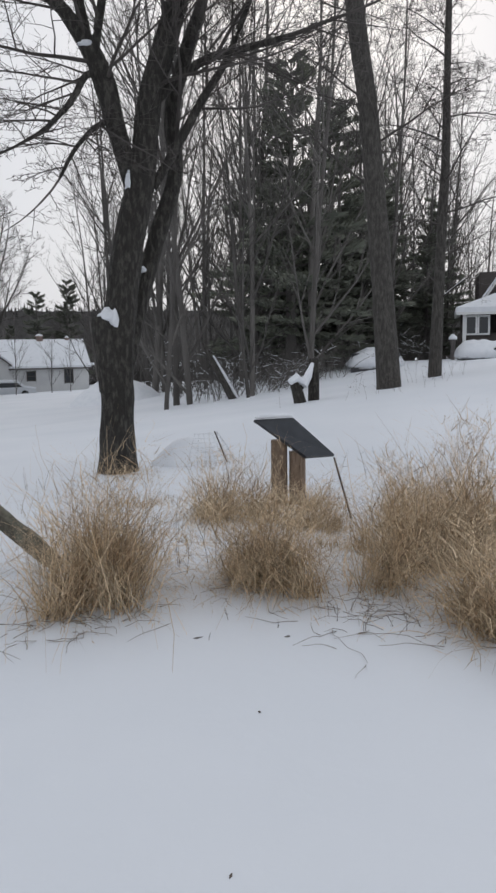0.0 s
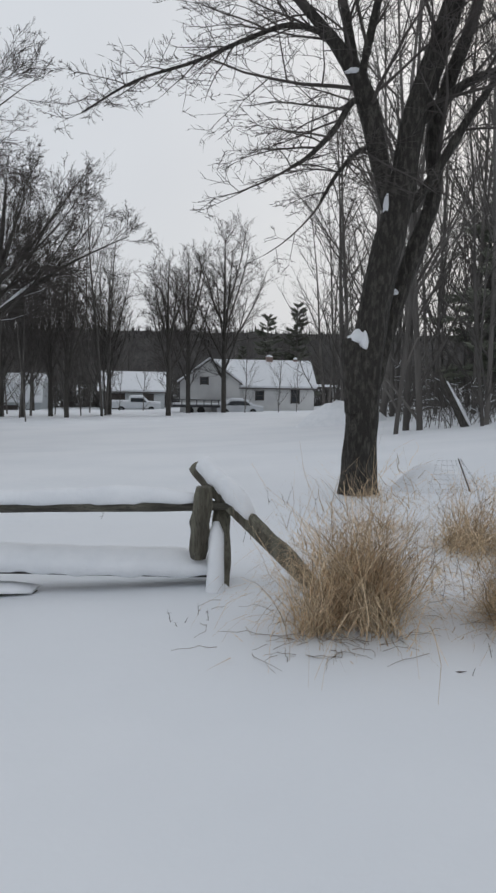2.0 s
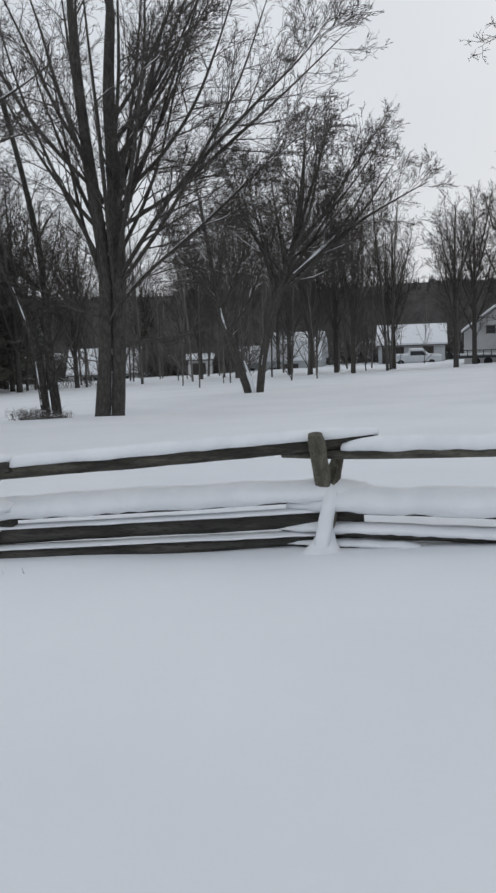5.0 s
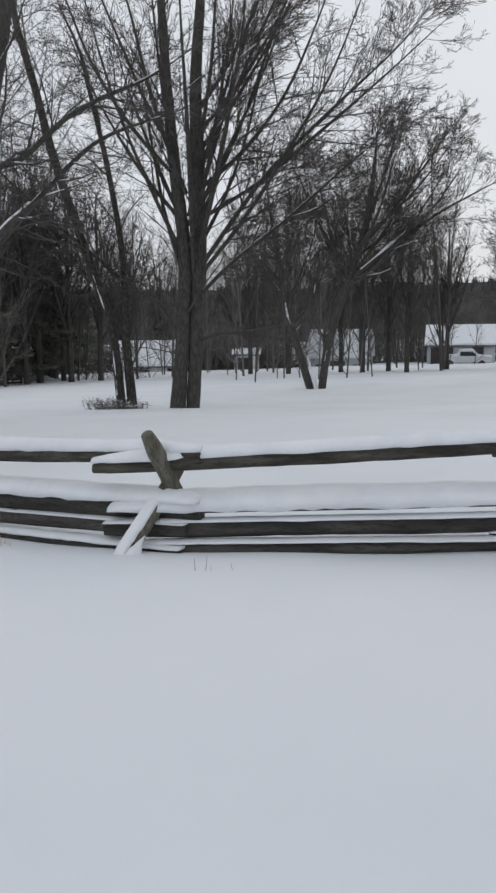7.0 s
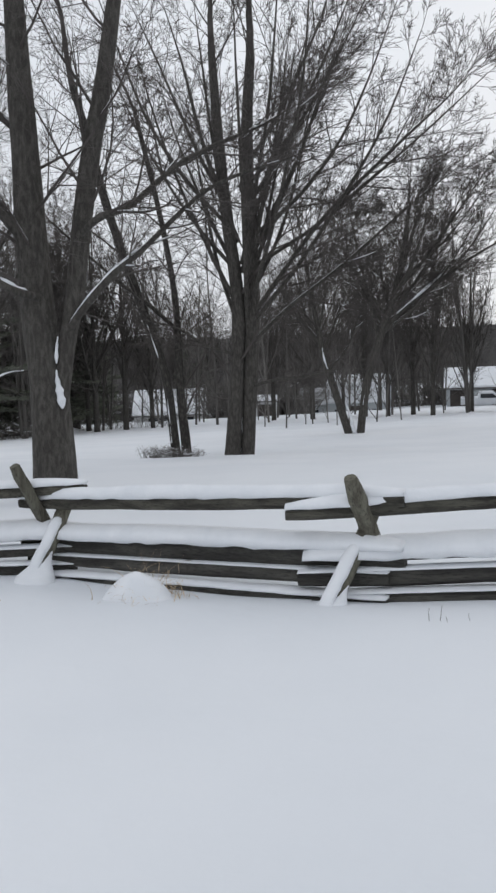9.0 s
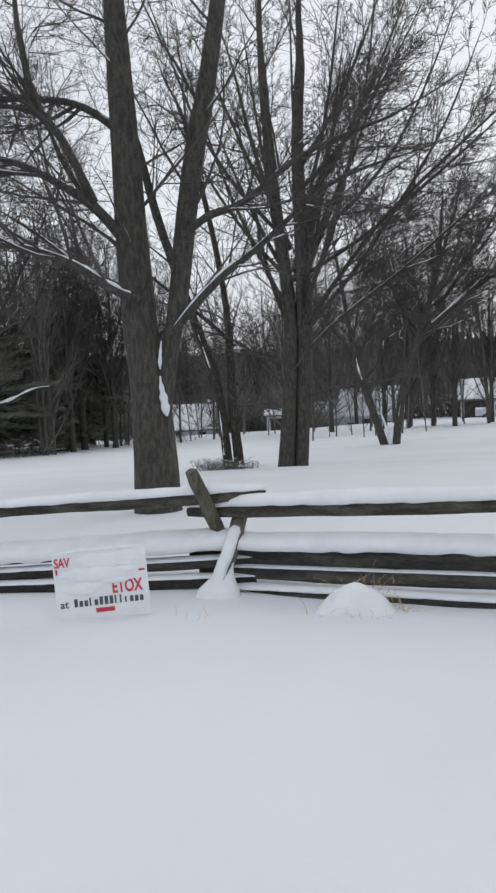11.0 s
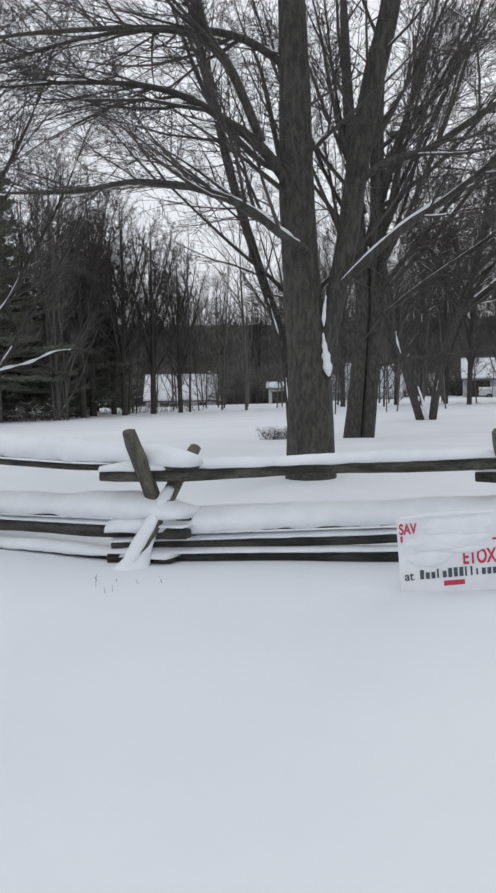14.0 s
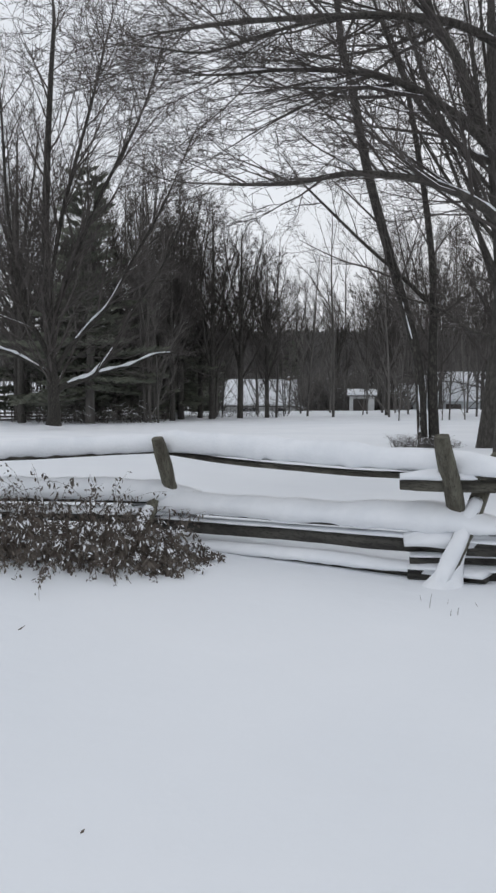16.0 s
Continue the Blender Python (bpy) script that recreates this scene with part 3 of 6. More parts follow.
def snow_blob(at, size, seed, owner, label):
    """A soft irregular clot of snow stuck to the bark."""
    g = Geo()
    n, m = 16, 10
    c = Vector(at) - owner.location
    for a in range(m + 1):
        ph = math.pi * a / m
        for b in range(n):
            th = 2 * math.pi * b / n
            u = Vector((math.sin(ph) * math.cos(th), math.sin(ph) * math.sin(th), math.cos(ph)))
            r = 1 + 0.55 * noise.noise(u * 1.5 + Vector((seed * 3.7, 0, 0))) + 0.18 * noise.noise(u * 3.5 + Vector((0, seed * 2.1, 0)))
            g.v.append(c + Vector((u.x * size[0], u.y * size[1], u.z * size[2] * (1 if u.z > 0 else 0.7))) * r)
    for a in range(m):
        for b in range(n):
            g.f.append((a * n + b, a * n + (b + 1) % n, (a + 1) * n + (b + 1) % n, (a + 1) * n + b))
    return part("snow_lump", g, SNOWCAP, owner, label, True)


for at, size, k in (((1.545, 8.74, 1.84), (0.095, 0.10, 0.085), 1), ((1.60, 8.69, 1.80), (0.05, 0.05, 0.10), 9), ((1.81, 8.73, 3.22), (0.035, 0.04, 0.12), 3), ((1.45, 8.82, 4.60), (0.11, 0.05, 0.035), 4), ((1.98, 9.0, 2.36), (0.06, 0.06, 0.035), 5)):
    snow_blob(at, size, k, T1, "lump of snow caught on the bark")

# the great double maple behind the fence
T4 = stem_tree("tree", (-10.17, 9.91, -0.2), "large double-stemmed maple with snow in its furrows and on limbs", [
    ([(-10.17, 9.91, -0.5, 0.36), (-10.17, 9.91, -0.15, 0.31), (-10.18, 9.91, 1.09, 0.263), (-10.26, 9.87, 2.16, 0.226), (-10.31, 9.87, 3.19, 0.212), (-10.32, 9.86, 4.20, 0.19), (-10.34, 9.85, 5.18, 0.165), (-10.4, 9.9, 6.6, 0.12)], 10, 0.38, 2.5, (6, 5, 4), 0.03, (45, 85), 4),
    ([(-10.06, 9.85, 0.60, 0.10), (-10.00, 9.85, 0.95, 0.11), (-9.87, 9.89, 1.79, 0.115), (-9.73, 9.93, 2.48, 0.128), (-9.58, 9.97, 3.49, 0.135), (-9.40, 10.02, 4.47, 0.132), (-9.25, 10.06, 5.10, 0.12), (-9.0, 10.1, 6.4, 0.09)], 7, 0.5, 2.8, (6, 5, 5), 0.05, (30, 65), 4),
    ([(-10.16, 9.75, 2.44, 0.06), (-10.18, 9.55, 2.46, 0.055), (-10.24, 9.32, 2.50, 0.05), (-10.38, 9.12, 2.61, 0.048), (-10.60, 8.98, 2.80, 0.046), (-10.95, 8.85, 2.98, 0.042), (-11.35, 8.75, 3.10, 0.038), (-11.9, 8.6, 3.15, 0.032), (-12.5, 8.4, 3.05, 0.024), (-13.1, 8.1, 3.02, 0.014)], 20, 0.30, 1.8, (6, 5, 4), 0.02, (25, 55), 4),
    ([(-10.30, 9.85, 3.1, 0.073), (-10.65, 9.59, 3.63, 0.066), (-11.1, 9.34, 3.98, 0.050), (-11.57, 9.16, 4.23, 0.038), (-12.09, 8.94, 4.32, 0.030), (-12.73, 8.65, 4.31, 0.021), (-13.18, 8.38, 4.23, 0.015), (-13.51, 8.13, 4.18, 0.008)], 20, 0.28, 2.1, (6, 5, 4), 0.0, (25, 55), 4),
    ([(-10.65, 9.55, 3.7, 0.056), (-10.94, 9.36, 4.45, 0.053), (-11.22, 9.22, 4.93, 0.046), (-11.34, 9.2, 5.6, 0.040)], 7, 0.3, 2.4, (6, 5, 5), 0.04, (25, 55), 4),
    ([(-10.98, 9.34, 4.5, 0.036), (-11.27, 9.21, 4.81, 0.033), (-11.82, 9.0, 4.9, 0.028), (-12.51, 8.72, 4.78, 0.021), (-12.97, 8.46, 4.6, 0.017), (-13.41, 8.17, 4.41, 0.013), (-13.87, 7.84, 4.41, 0.009), (-14.3, 7.49, 4.38, 0.005)], 19, 0.22, 1.9, (6, 5, 4), 0.0, (25, 55), 4),
    ([(-9.86, 9.85, 1.95, 0.05), (-9.45, 9.7, 2.3, 0.052), (-9.0, 9.6, 2.65, 0.045), (-8.55, 9.5, 2.9, 0.035), (-7.6, 9.3, 3.5, 0.025), (-6.8, 9.2, 3.7, 0.014)], 11, 0.35, 1.4, (6, 5, 4), 0.02, (30, 65), 4),
    ([(-9.66, 9.9, 3.2, 0.05), (-9.2, 9.7, 3.4, 0.05), (-8.7, 9.6, 3.5, 0.042), (-7.9, 9.4, 3.9, 0.03), (-7.0, 9.2, 4.1, 0.02)], 11, 0.3, 1.5, (6, 5, 4), 0.03, (30, 65), 4),
    ([(-10.3, 10.0, 3.4, 0.05), (-10.9, 10.3, 3.7, 0.045), (-11.6, 10.6, 4.5, 0.035), (-12.1, 10.8, 5.6, 0.022)], 9, 0.25, 2.0, (6, 5, 4), 0.04, (30, 60), 4),
    ([(-10.35, 9.9, 4.6, 0.06), (-11.2, 10.2, 5.2, 0.05), (-12.6, 10.6, 5.6, 0.04), (-14.2, 10.8, 5.8, 0.03), (-15.4, 11.0, 5.9, 0.016)], 18, 0.2, 2.1, (6, 5, 4), 0.0, (28, 58), 4),
], 8, BARKM, 0.5, rough=0.035)

def fan(seed, n, at, tilt, turn, length, r, kids, nl, L, spread=(22, 52), bend=0.6):
    """Long limbs that leave a stem at a slant and bend upwards. at: two ends of the stretch they leave; tilt and turn: ranges in degrees."""
    rng = random.Random(seed)
    limbs = []
    for k in range(n):
        f = (k + rng.random()) / n
        p = Vector(at[0]).lerp(Vector(at[1]), f)
        a, b = radians(rng.uniform(*tilt)), radians(rng.uniform(*turn))
        ln = rng.uniform(*length) * (1.1 - 0.3 * f)
        pts = []
        for j in range(5):
            w = r * rng.uniform(0.85, 1.1) * (1, 0.85, 0.66, 0.44, 0.16)[j]
            pts.append((p.x, p.y, p.z, w))
            p = p + Vector((math.sin(a) * math.cos(b), math.sin(a) * math.sin(b), math.cos(a))) * ln / 4
            a = a * (1 - (1 - bend) / 3) + rng.gauss(0, 0.05)
            b += rng.gauss(0, 0.09)
        limbs.append((pts, nl, 0.16, L, kids, 0.03, spread, 4))
    return limbs


# the broom of upright stems behind
stem_tree("tree", (-11.2, 21.6, -0.95), "tall twin-trunked maple with a broom of upright bare stems", [
    ([(-11.46, 21.45, -1.15, 0.28), (-11.42, 21.47, -0.8, 0.225), (-11.27, 21.54, 0.93, 0.19), (-11.16, 21.6, 3.25, 0.185), (-11.37, 21.56, 5.5, 0.165), (-11.52, 21.49, 7.69, 0.14), (-11.61, 21.46, 9.8, 0.10)], 6, 0.32, 3.2, (5, 4, 3), 0.05, (20, 50), 4),
    ([(-11.06, 21.66, -1.15, 0.22), (-11.04, 21.66, -0.8, 0.19), (-10.92, 21.71, 0.93, 0.195), (-10.80, 21.74, 3.25, 0.215), (-10.80, 21.75, 5.5, 0.19), (-10.80, 21.75, 7.69, 0.16), (-10.64, 21.81, 9.8, 0.12)], 5, 0.30, 3.2, (5, 4, 3), 0.05, (20, 50), 4),
    ([(-10.75, 21.6, 2.9, 0.065), (-9.6, 21.3, 4.2, 0.06), (-8.6, 21.2, 5.3, 0.052), (-6.9, 21.1, 6.7, 0.04), (-5.6, 21.0, 7.7, 0.022), (-4.9, 20.9, 8.3, 0.006)], 26, 0.12, 2.2, (6, 5, 4), 0.02, (20, 48), 4),
    ([(-10.7, 21.5, 2.2, 0.055), (-9.6, 21.0, 3.0, 0.05), (-8.0, 20.6, 4.0, 0.042), (-6.4, 20.4, 5.2, 0.026), (-5.2, 20.3, 6.0, 0.006)], 24, 0.15, 2.0, (6, 5, 4), 0.02, (20, 48), 4),
    ([(-10.7, 21.5, 1.0, 0.05), (-10.0, 21.0, 1.15, 0.045), (-9.2, 20.6, 1.2, 0.035), (-8.2, 20.4, 1.35, 0.02)], 7, 0.3, 0.9, (6, 5, 3), 0.0, (30, 60), 4),
    ([(-11.3, 21.4, 1.9, 0.045), (-11.9, 21.0, 2.1, 0.04), (-12.6, 20.7, 2.6, 0.03), (-13.6, 20.4, 2.9, 0.012)], 10, 0.25, 1.3, (6, 4, 3), 0.0, (25, 60), 4),
] + fan(3, 11, ((-10.8, 21.7, 2.6), (-10.8, 21.75, 7.0)), (26, 64), (-65, 65), (6.0, 8.6), 0.062, (6, 5, 3), 10, 1.9)
  + fan(4, 8, ((-11.25, 21.55, 2.8), (-11.45, 21.5, 7.0)), (16, 44), (110, 250), (5.0, 7.5), 0.06, (5, 4, 3), 9, 1.9)
  + fan(5, 7, ((-10.9, 21.65, 2.4), (-11.1, 21.65, 5.0)), (8, 24), (0, 360), (6.0, 8.0), 0.07, (5, 4, 3), 7, 1.8), 17, BARKM, 0.24, rmin=0.0048)
LEANER = stem_tree("tree", (-12.8, 21.08, -0.85), "slender leaning tree with two stems, streaked with snow", [
    ([(-12.9, 20.99, -1.0, 0.15), (-12.93, 20.97, -0.6, 0.13), (-13.11, 20.89, 1.43, 0.12), (-13.65, 20.61, 3.42, 0.12), (-14.28, 20.27, 5.77, 0.112), (-14.64, 20.06, 7.6, 0.10), (-14.95, 19.88, 8.97, 0.09)], 11, 0.3, 3.0, (5, 4, 3), 0.05, (25, 60), 4),
    ([(-12.65, 21.1, -1.0, 0.16), (-12.66, 21.1, -0.6, 0.137), (-12.74, 21.06, 0.96, 0.12), (-12.77, 21.05, 3.27, 0.088), (-13.04, 20.92, 5.51, 0.072), (-13.48, 20.7, 7.95, 0.06)], 10, 0.3, 2.6, (5, 4, 3), 0.05, (25, 60), 4),
    ([(-12.75, 21.0, 2.6, 0.06), (-13.3, 20.6, 3.2, 0.05), (-14.4, 20.2, 4.2, 0.04), (-15.8, 19.8, 5.6, 0.025)], 8, 0.2, 2.0, (5, 4, 3), 0.03, (25, 60), 4),
], 23, BARK, 0.3, snow_r=0.035, rmin=0.0042)
# the forked tree in the open field
FIELD = stem_tree("tree", (-10.35, 35.15, -1.35), "forked field tree with spreading limbs dusted with snow", [
    ([(-10.55, 35.1, -1.6, 0.2), (-10.66, 35.1, -1.3, 0.175), (-11.22, 34.97, 0.63, 0.16), (-11.57, 34.88, 1.85, 0.145), (-11.91, 34.79, 3.78, 0.10), (-12.3, 34.7, 6.5, 0.06)], 13, 0.4, 2.8, (6, 5, 3), 0.04, (25, 55), 4),
    ([(-10.14, 35.21, -1.6, 0.2), (-10.12, 35.21, -1.3, 0.17), (-9.83, 35.27, 0.61, 0.174), (-9.12, 35.4, 3.02, 0.16), (-8.5, 35.45, 4.8, 0.11), (-8.1, 35.5, 7.0, 0.07), (-7.9, 35.5, 8.8, 0.03)], 12, 0.45, 2.6, (6, 5, 3), 0.04, (25, 55), 4),
    ([(-9.2, 35.38, 2.8, 0.12), (-8.3, 35.5, 3.75, 0.105), (-7.43, 35.65, 4.4, 0.095), (-5.6, 35.83, 5.7, 0.06), (-3.9, 35.93, 6.6, 0.03), (-2.8, 35.9, 7.1, 0.008)], 17, 0.25, 2.2, (6, 5, 3), 0.02, (22, 52), 4),
] + fan(6, 10, ((-9.25, 35.4, 2.6), (-8.4, 35.45, 5.0)), (14, 62), (-60, 60), (5.6, 7.4), 0.075, (6, 5, 3), 12, 2.0)
  + fan(7, 5, ((-9.3, 35.4, 2.4), (-8.8, 35.45, 4.0)), (8, 44), (110, 250), (5.2, 7.2), 0.07, (6, 5, 3), 12, 2.0)
  + fan(8, 4, ((-11.35, 34.95, 1.2), (-11.8, 34.8, 3.4)), (15, 45), (0, 360), (3.6, 5.0), 0.06, (6, 5, 3), 11, 1.8), 31, BARKM, 0.5, rmin=0.0065)
# the spreading tree at the far west side
WEST = stem_tree("tree", (-33.2, 34.8, -1.3), "wide old tree with low limbs carrying thick snow", [
    ([(-33.25, 34.8, -1.8, 0.42), (-33.2, 34.8, -1.2, 0.30), (-33.25, 34.8, 0.4, 0.27), (-33.29, 34.77, 2.23, 0.22), (-33.43, 34.68, 7.18, 0.19), (-33.25, 34.8, 12.29, 0.15), (-32.96, 34.99, 17.3, 0.09)], 30, 0.25, 6.0, (5, 4, 3), 0.08, (20, 55), 4),
    ([(-33.2, 34.8, -0.4, 0.17), (-32.82, 35.09, 0.14, 0.16), (-31.66, 35.82, 0.64, 0.13), (-30.85, 36.3, 1.72, 0.10), (-30.01, 36.77, 3.61, 0.075), (-28.58, 37.52, 6.03, 0.055), (-27.48, 38.05, 8.69, 0.035)], 18, 0.35, 3.4, (5, 4, 3), 0.05, (25, 60), 4),
    ([(-31.75, 35.8, 0.60, 0.09), (-31.2, 36.1, 0.85, 0.085), (-30.03, 36.76, 1.15, 0.065), (-28.96, 37.33, 1.7, 0.05), (-27.86, 37.87, 1.85, 0.025)], 9, 0.3, 1.6, (5, 4, 3), 0.03, (25, 60), 3),
    ([(-33.1, 34.9, 0.9, 0.14), (-32.53, 35.27, 2.1, 0.12), (-30.94, 36.25, 4.12, 0.10), (-29.76, 36.91, 6.53, 0.08), (-28.32, 37.65, 9.46, 0.055), (-27.11, 38.22, 12.61, 0.03)], 26, 0.25, 4.4, (5, 4, 3), 0.05, (22, 55), 4),
    ([(-33.3, 34.75, 1.2, 0.14), (-33.61, 34.56, 2.22, 0.13), (-34.41, 33.99, 4.3, 0.11), (-34.85, 33.67, 8.38, 0.09), (-34.98, 33.58, 12.13, 0.06), (-35.1, 33.5, 15.0, 0.04)], 22, 0.2, 5.0, (5, 4, 3), 0.08, (20, 55), 4),
    ([(-33.3, 34.8, 2.4, 0.14), (-32.94, 35.01, 4.34, 0.13), (-31.34, 36.01, 9.09, 0.095), (-29.48, 37.06, 13.3, 0.065), (-28.52, 37.55, 16.39, 0.04)], 28, 0.2, 4.8, (5, 4, 3), 0.06, (20, 52), 4),
    ([(-33.4, 34.7, 4.0, 0.12), (-32.6, 34.9, 8.5, 0.10), (-31.4, 35.6, 13.5, 0.075), (-30.6, 36.2, 17.5, 0.045)], 24, 0.2, 4.6, (5, 4, 3), 0.08, (20, 50), 4),
    ([(-33.4, 34.6, 0.8, 0.12), (-34.6, 34.0, 1.6, 0.10), (-36.0, 33.2, 2.2, 0.07), (-37.5, 32.5, 3.4, 0.04)], 12, 0.25, 2.4, (6, 5, 4), 0.04, (25, 60), 4),
], 37, BARK, 0.62, snow_r=0.034, rmin=0.0075)


def snow_streak(owner, pts, label, wild=1.0):
    """Snow lying along the upper side of a limb."""
    b = owner.location
    g = Geo()
    P, R = spline([(x - b.x, y - b.y, z - b.z, r) for x, y, z, r in pts], 5)
    g.tube(P, [0.72 * r * max(0.25, 1 + wild * (0.9 * noise.noise((i * 0.45, pts[0][2], 2)) + 0.5 * noise.noise((i * 1.3, pts[0][2], 5)))) for i, r in enumerate(R)], 7)
    part("snow_cap", g, SNOWCAP, owner, label, True)


for pts in (((-33.0, 34.9, 0.02, 0.06), (-32.3, 35.35, 0.5, 0.13), (-31.66, 35.75, 0.76, 0.13), (-31.1, 36.1, 1.45, 0.09), (-30.7, 36.35, 2.1, 0.05)), ((-31.5, 35.9, 0.82, 0.05), (-31.0, 36.15, 1.0, 0.10), (-30.03, 36.7, 1.26, 0.085), (-28.96, 37.3, 1.78, 0.06), (-28.2, 37.7, 1.88, 0.03)), ((-32.4, 35.3, 2.3, 0.04), (-31.7, 35.7, 3.3, 0.07), (-30.94, 36.2, 4.22, 0.06), (-30.3, 36.6, 5.5, 0.03)), ((-33.7, 34.4, 1.1, 0.05), (-34.6, 33.95, 1.72, 0.10), (-35.5, 33.5, 2.1, 0.07), (-36.2, 33.1, 2.4, 0.03))):
    snow_streak(WEST, pts, "thick snow along the low limb")
for pts in (((-10.34, 35.0, -1.4, 0.16), (-10.48, 34.95, -0.75, 0.08), (-10.72, 34.92, 0.0, 0.04)), ((-9.98, 35.08, -0.2, 0.02), (-9.84, 35.12, 0.55, 0.04), (-9.6, 35.21, 1.5, 0.035), (-9.3, 35.28, 2.4, 0.02)), ((-11.42, 34.76, 1.4, 0.02), (-11.55, 34.72, 1.85, 0.06), (-11.62, 34.72, 2.3, 0.02)), ((-8.5, 35.35, 3.65, 0.03), (-7.43, 35.5, 4.52, 0.06), (-6.5, 35.6, 5.3, 0.03))):
    snow_streak(FIELD, pts, "snow caught along the stem")
for pts in (((-13.12, 20.79, 1.5, 0.012), (-13.28, 20.70, 2.1, 0.03), (-13.45, 20.60, 2.75, 0.015)), ((-12.98, 20.86, -0.5, 0.035), (-13.0, 20.84, 0.1, 0.03), (-13.05, 20.82, 0.7, 0.012))):
    snow_streak(LEANER, pts, "snow caught along the stem")
for pts in (((-10.2, 9.52, 2.51, 0.02), (-10.24, 9.33, 2.555, 0.042), (-10.38, 9.13, 2.665, 0.038), (-10.60, 8.98, 2.85, 0.03), (-10.95, 8.85, 3.025, 0.024), (-11.3, 8.76, 3.135, 0.012)), ((-9.82, 9.82, 2.03, 0.015), (-9.45, 9.69, 2.36, 0.032), (-9.0, 9.59, 2.70, 0.03), (-8.6, 9.5, 2.93, 0.012))):
    snow_streak(T4, pts, "thick snow along the low limb")
for pts in (((-9.90, 9.735, 0.96, 0.02), (-9.915, 9.74, 1.06, 0.08), (-9.935, 9.74, 1.2, 0.07), (-9.96, 9.74, 1.36, 0.035), (-9.97, 9.745, 1.48, 0.01)), ((-9.965, 9.755, 1.56, 0.01), (-9.965, 9.76, 1.66, 0.04), (-9.955, 9.77, 1.8, 0.03), (-9.94, 9.78, 1.92, 0.008))):
    snow_streak(T4, pts, "snow packed into the crotch", 0.35)
# the tall pair on the snow bank
stem_tree("tree", (8.81, 15.69, 0.5), "tall straight rough-barked trunk standing on the snow bank", [
    ([(8.82, 15.69, 0.2, 0.34), (8.81, 15.69, 0.6, 0.265), (8.68, 15.77, 2.79, 0.225), (8.55, 15.84, 4.57, 0.213), (8.39, 15.93, 6.54, 0.2), (8.14, 16.05, 8.57, 0.195), (8.0, 16.1, 11.0, 0.16)], 14, 0.5, 2.8, (6, 6, 5), 0.04, (40, 80), 4)], 41, BARKM, 0.1)
stem_tree("tree", (10.7, 16.9, 0.55), "slim curved tree with fine spreading twigs on the snow bank", [
    ([(10.68, 16.9, -0.3, 0.22), (10.7, 16.9, 0.4, 0.17), (10.78, 16.85, 3.16, 0.118), (10.86, 16.8, 5.47, 0.104), (10.87, 16.79, 7.35, 0.083), (10.88, 16.78, 9.18, 0.07)], 26, 0.35, 2.2, (7, 6, 6), -0.01, (45, 85), 4)], 43, BARKM, 0.2)


def bare_tree(name, seed, h, kids, up, spread, r, top=3, lean=0.0, start=0.3, rmin=0.009, ratio=0.42):
    """A plain leafless tree for the woods, to be copied."""
    rng = random.Random(seed)
    t = thing(name, (0, 0, -80), "tall leafless tree with fine ascending branches in the woods", "tree", "bare trees of the woods")
    x = rng.uniform(-1, 1) * lean
    p, rr = spline([(0, 0, -0.4, r * 1.35), (0, 0, 0.2, r), (x * 0.3, 0.1, h * 0.35, r * 0.8), (x * 0.7, 0.0, h * 0.7, r * 0.5), (x, 0.2, h, 0.02)], 3)
    out = []
    sprout(out, rng, p, rr, h, 1, top, (0,) + kids, up, 0.10, spread, rmin, ratio, start, (5, 4, 2, 1, 1))
    g0, g1 = Geo(), Geo()
    g0.tube(p, rr, 8)
    for lev, a, b in out:
        g1.tube(a, b, 4 if b[0] > 0.03 else 3, False, point=True)
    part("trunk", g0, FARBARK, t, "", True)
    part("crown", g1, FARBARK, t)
    return t


def vase_tree(name, seed, h, w, r, forks=9):
    """A leafless shade tree: a short trunk parting into steep limbs that fill an oval crown with fine twigs."""
    rng = random.Random(seed)
    t = thing(name, (0, 0, -80), "leafless shade tree with a dense oval crown of fine twigs", "tree", "bare trees of the woods")
    g0, g1 = Geo(), Geo()
    p, rr = spline([(0, 0, -0.4, r * 1.3), (0, 0, 0.3, r), (0.05, 0, h * 0.3, r * 0.85), (0.0, 0.1, h * 0.62, r * 0.5), (0.1, 0, h * 0.97, 0.02)], 4)
    g0.tube(p, rr, 8)
    out = []
    sprout(out, rng, p, rr, h * 0.5, 2, 4, (0, 0, 20, 8, 5), 0.08, 0.08, (22, 50), 0.0085, 0.5, 0.35, (5, 4, 3, 2, 1))
    for k in range(forks):
        f = (k + rng.random()) / forks
        z0 = h * (0.16 + 0.40 * f)
        a = 2.4 * k + rng.uniform(-0.4, 0.4)
        reach = w * (0.95 - 0.45 * f) * rng.uniform(0.75, 1.1)
        z1 = min(z0 + h * rng.uniform(0.36, 0.52), h * 0.97)
        d = Vector((math.cos(a), math.sin(a), 0))
        c = Vector((0.03, 0, z0))
        q, qr = spline([(*c, r * 0.42), (*(c + d * reach * 0.38 + Vector((0, 0, (z1 - z0) * 0.3))), r * 0.33), (*(c + d * reach * 0.78 + Vector((0, 0, (z1 - z0) * 0.68))), r * 0.2), (*(c + d * reach + Vector((0, 0, z1 - z0))), 0.015)], 4)
        g0.tube(q, qr, 6)
        sprout(out, rng, q, qr, h * 0.36, 2, 4, (0, 0, 12, 8, 5), 0.06, 0.08, (22, 52), 0.0085, 0.5, 0.15, (5, 4, 3, 2, 1))
    for lev, aa, bb in out:
        g1.tube(aa, bb, 3, False, point=True)
    part("trunk", g0, BARKM, t, "", True)
    part("crown", g1, TWIG, t)
    return t


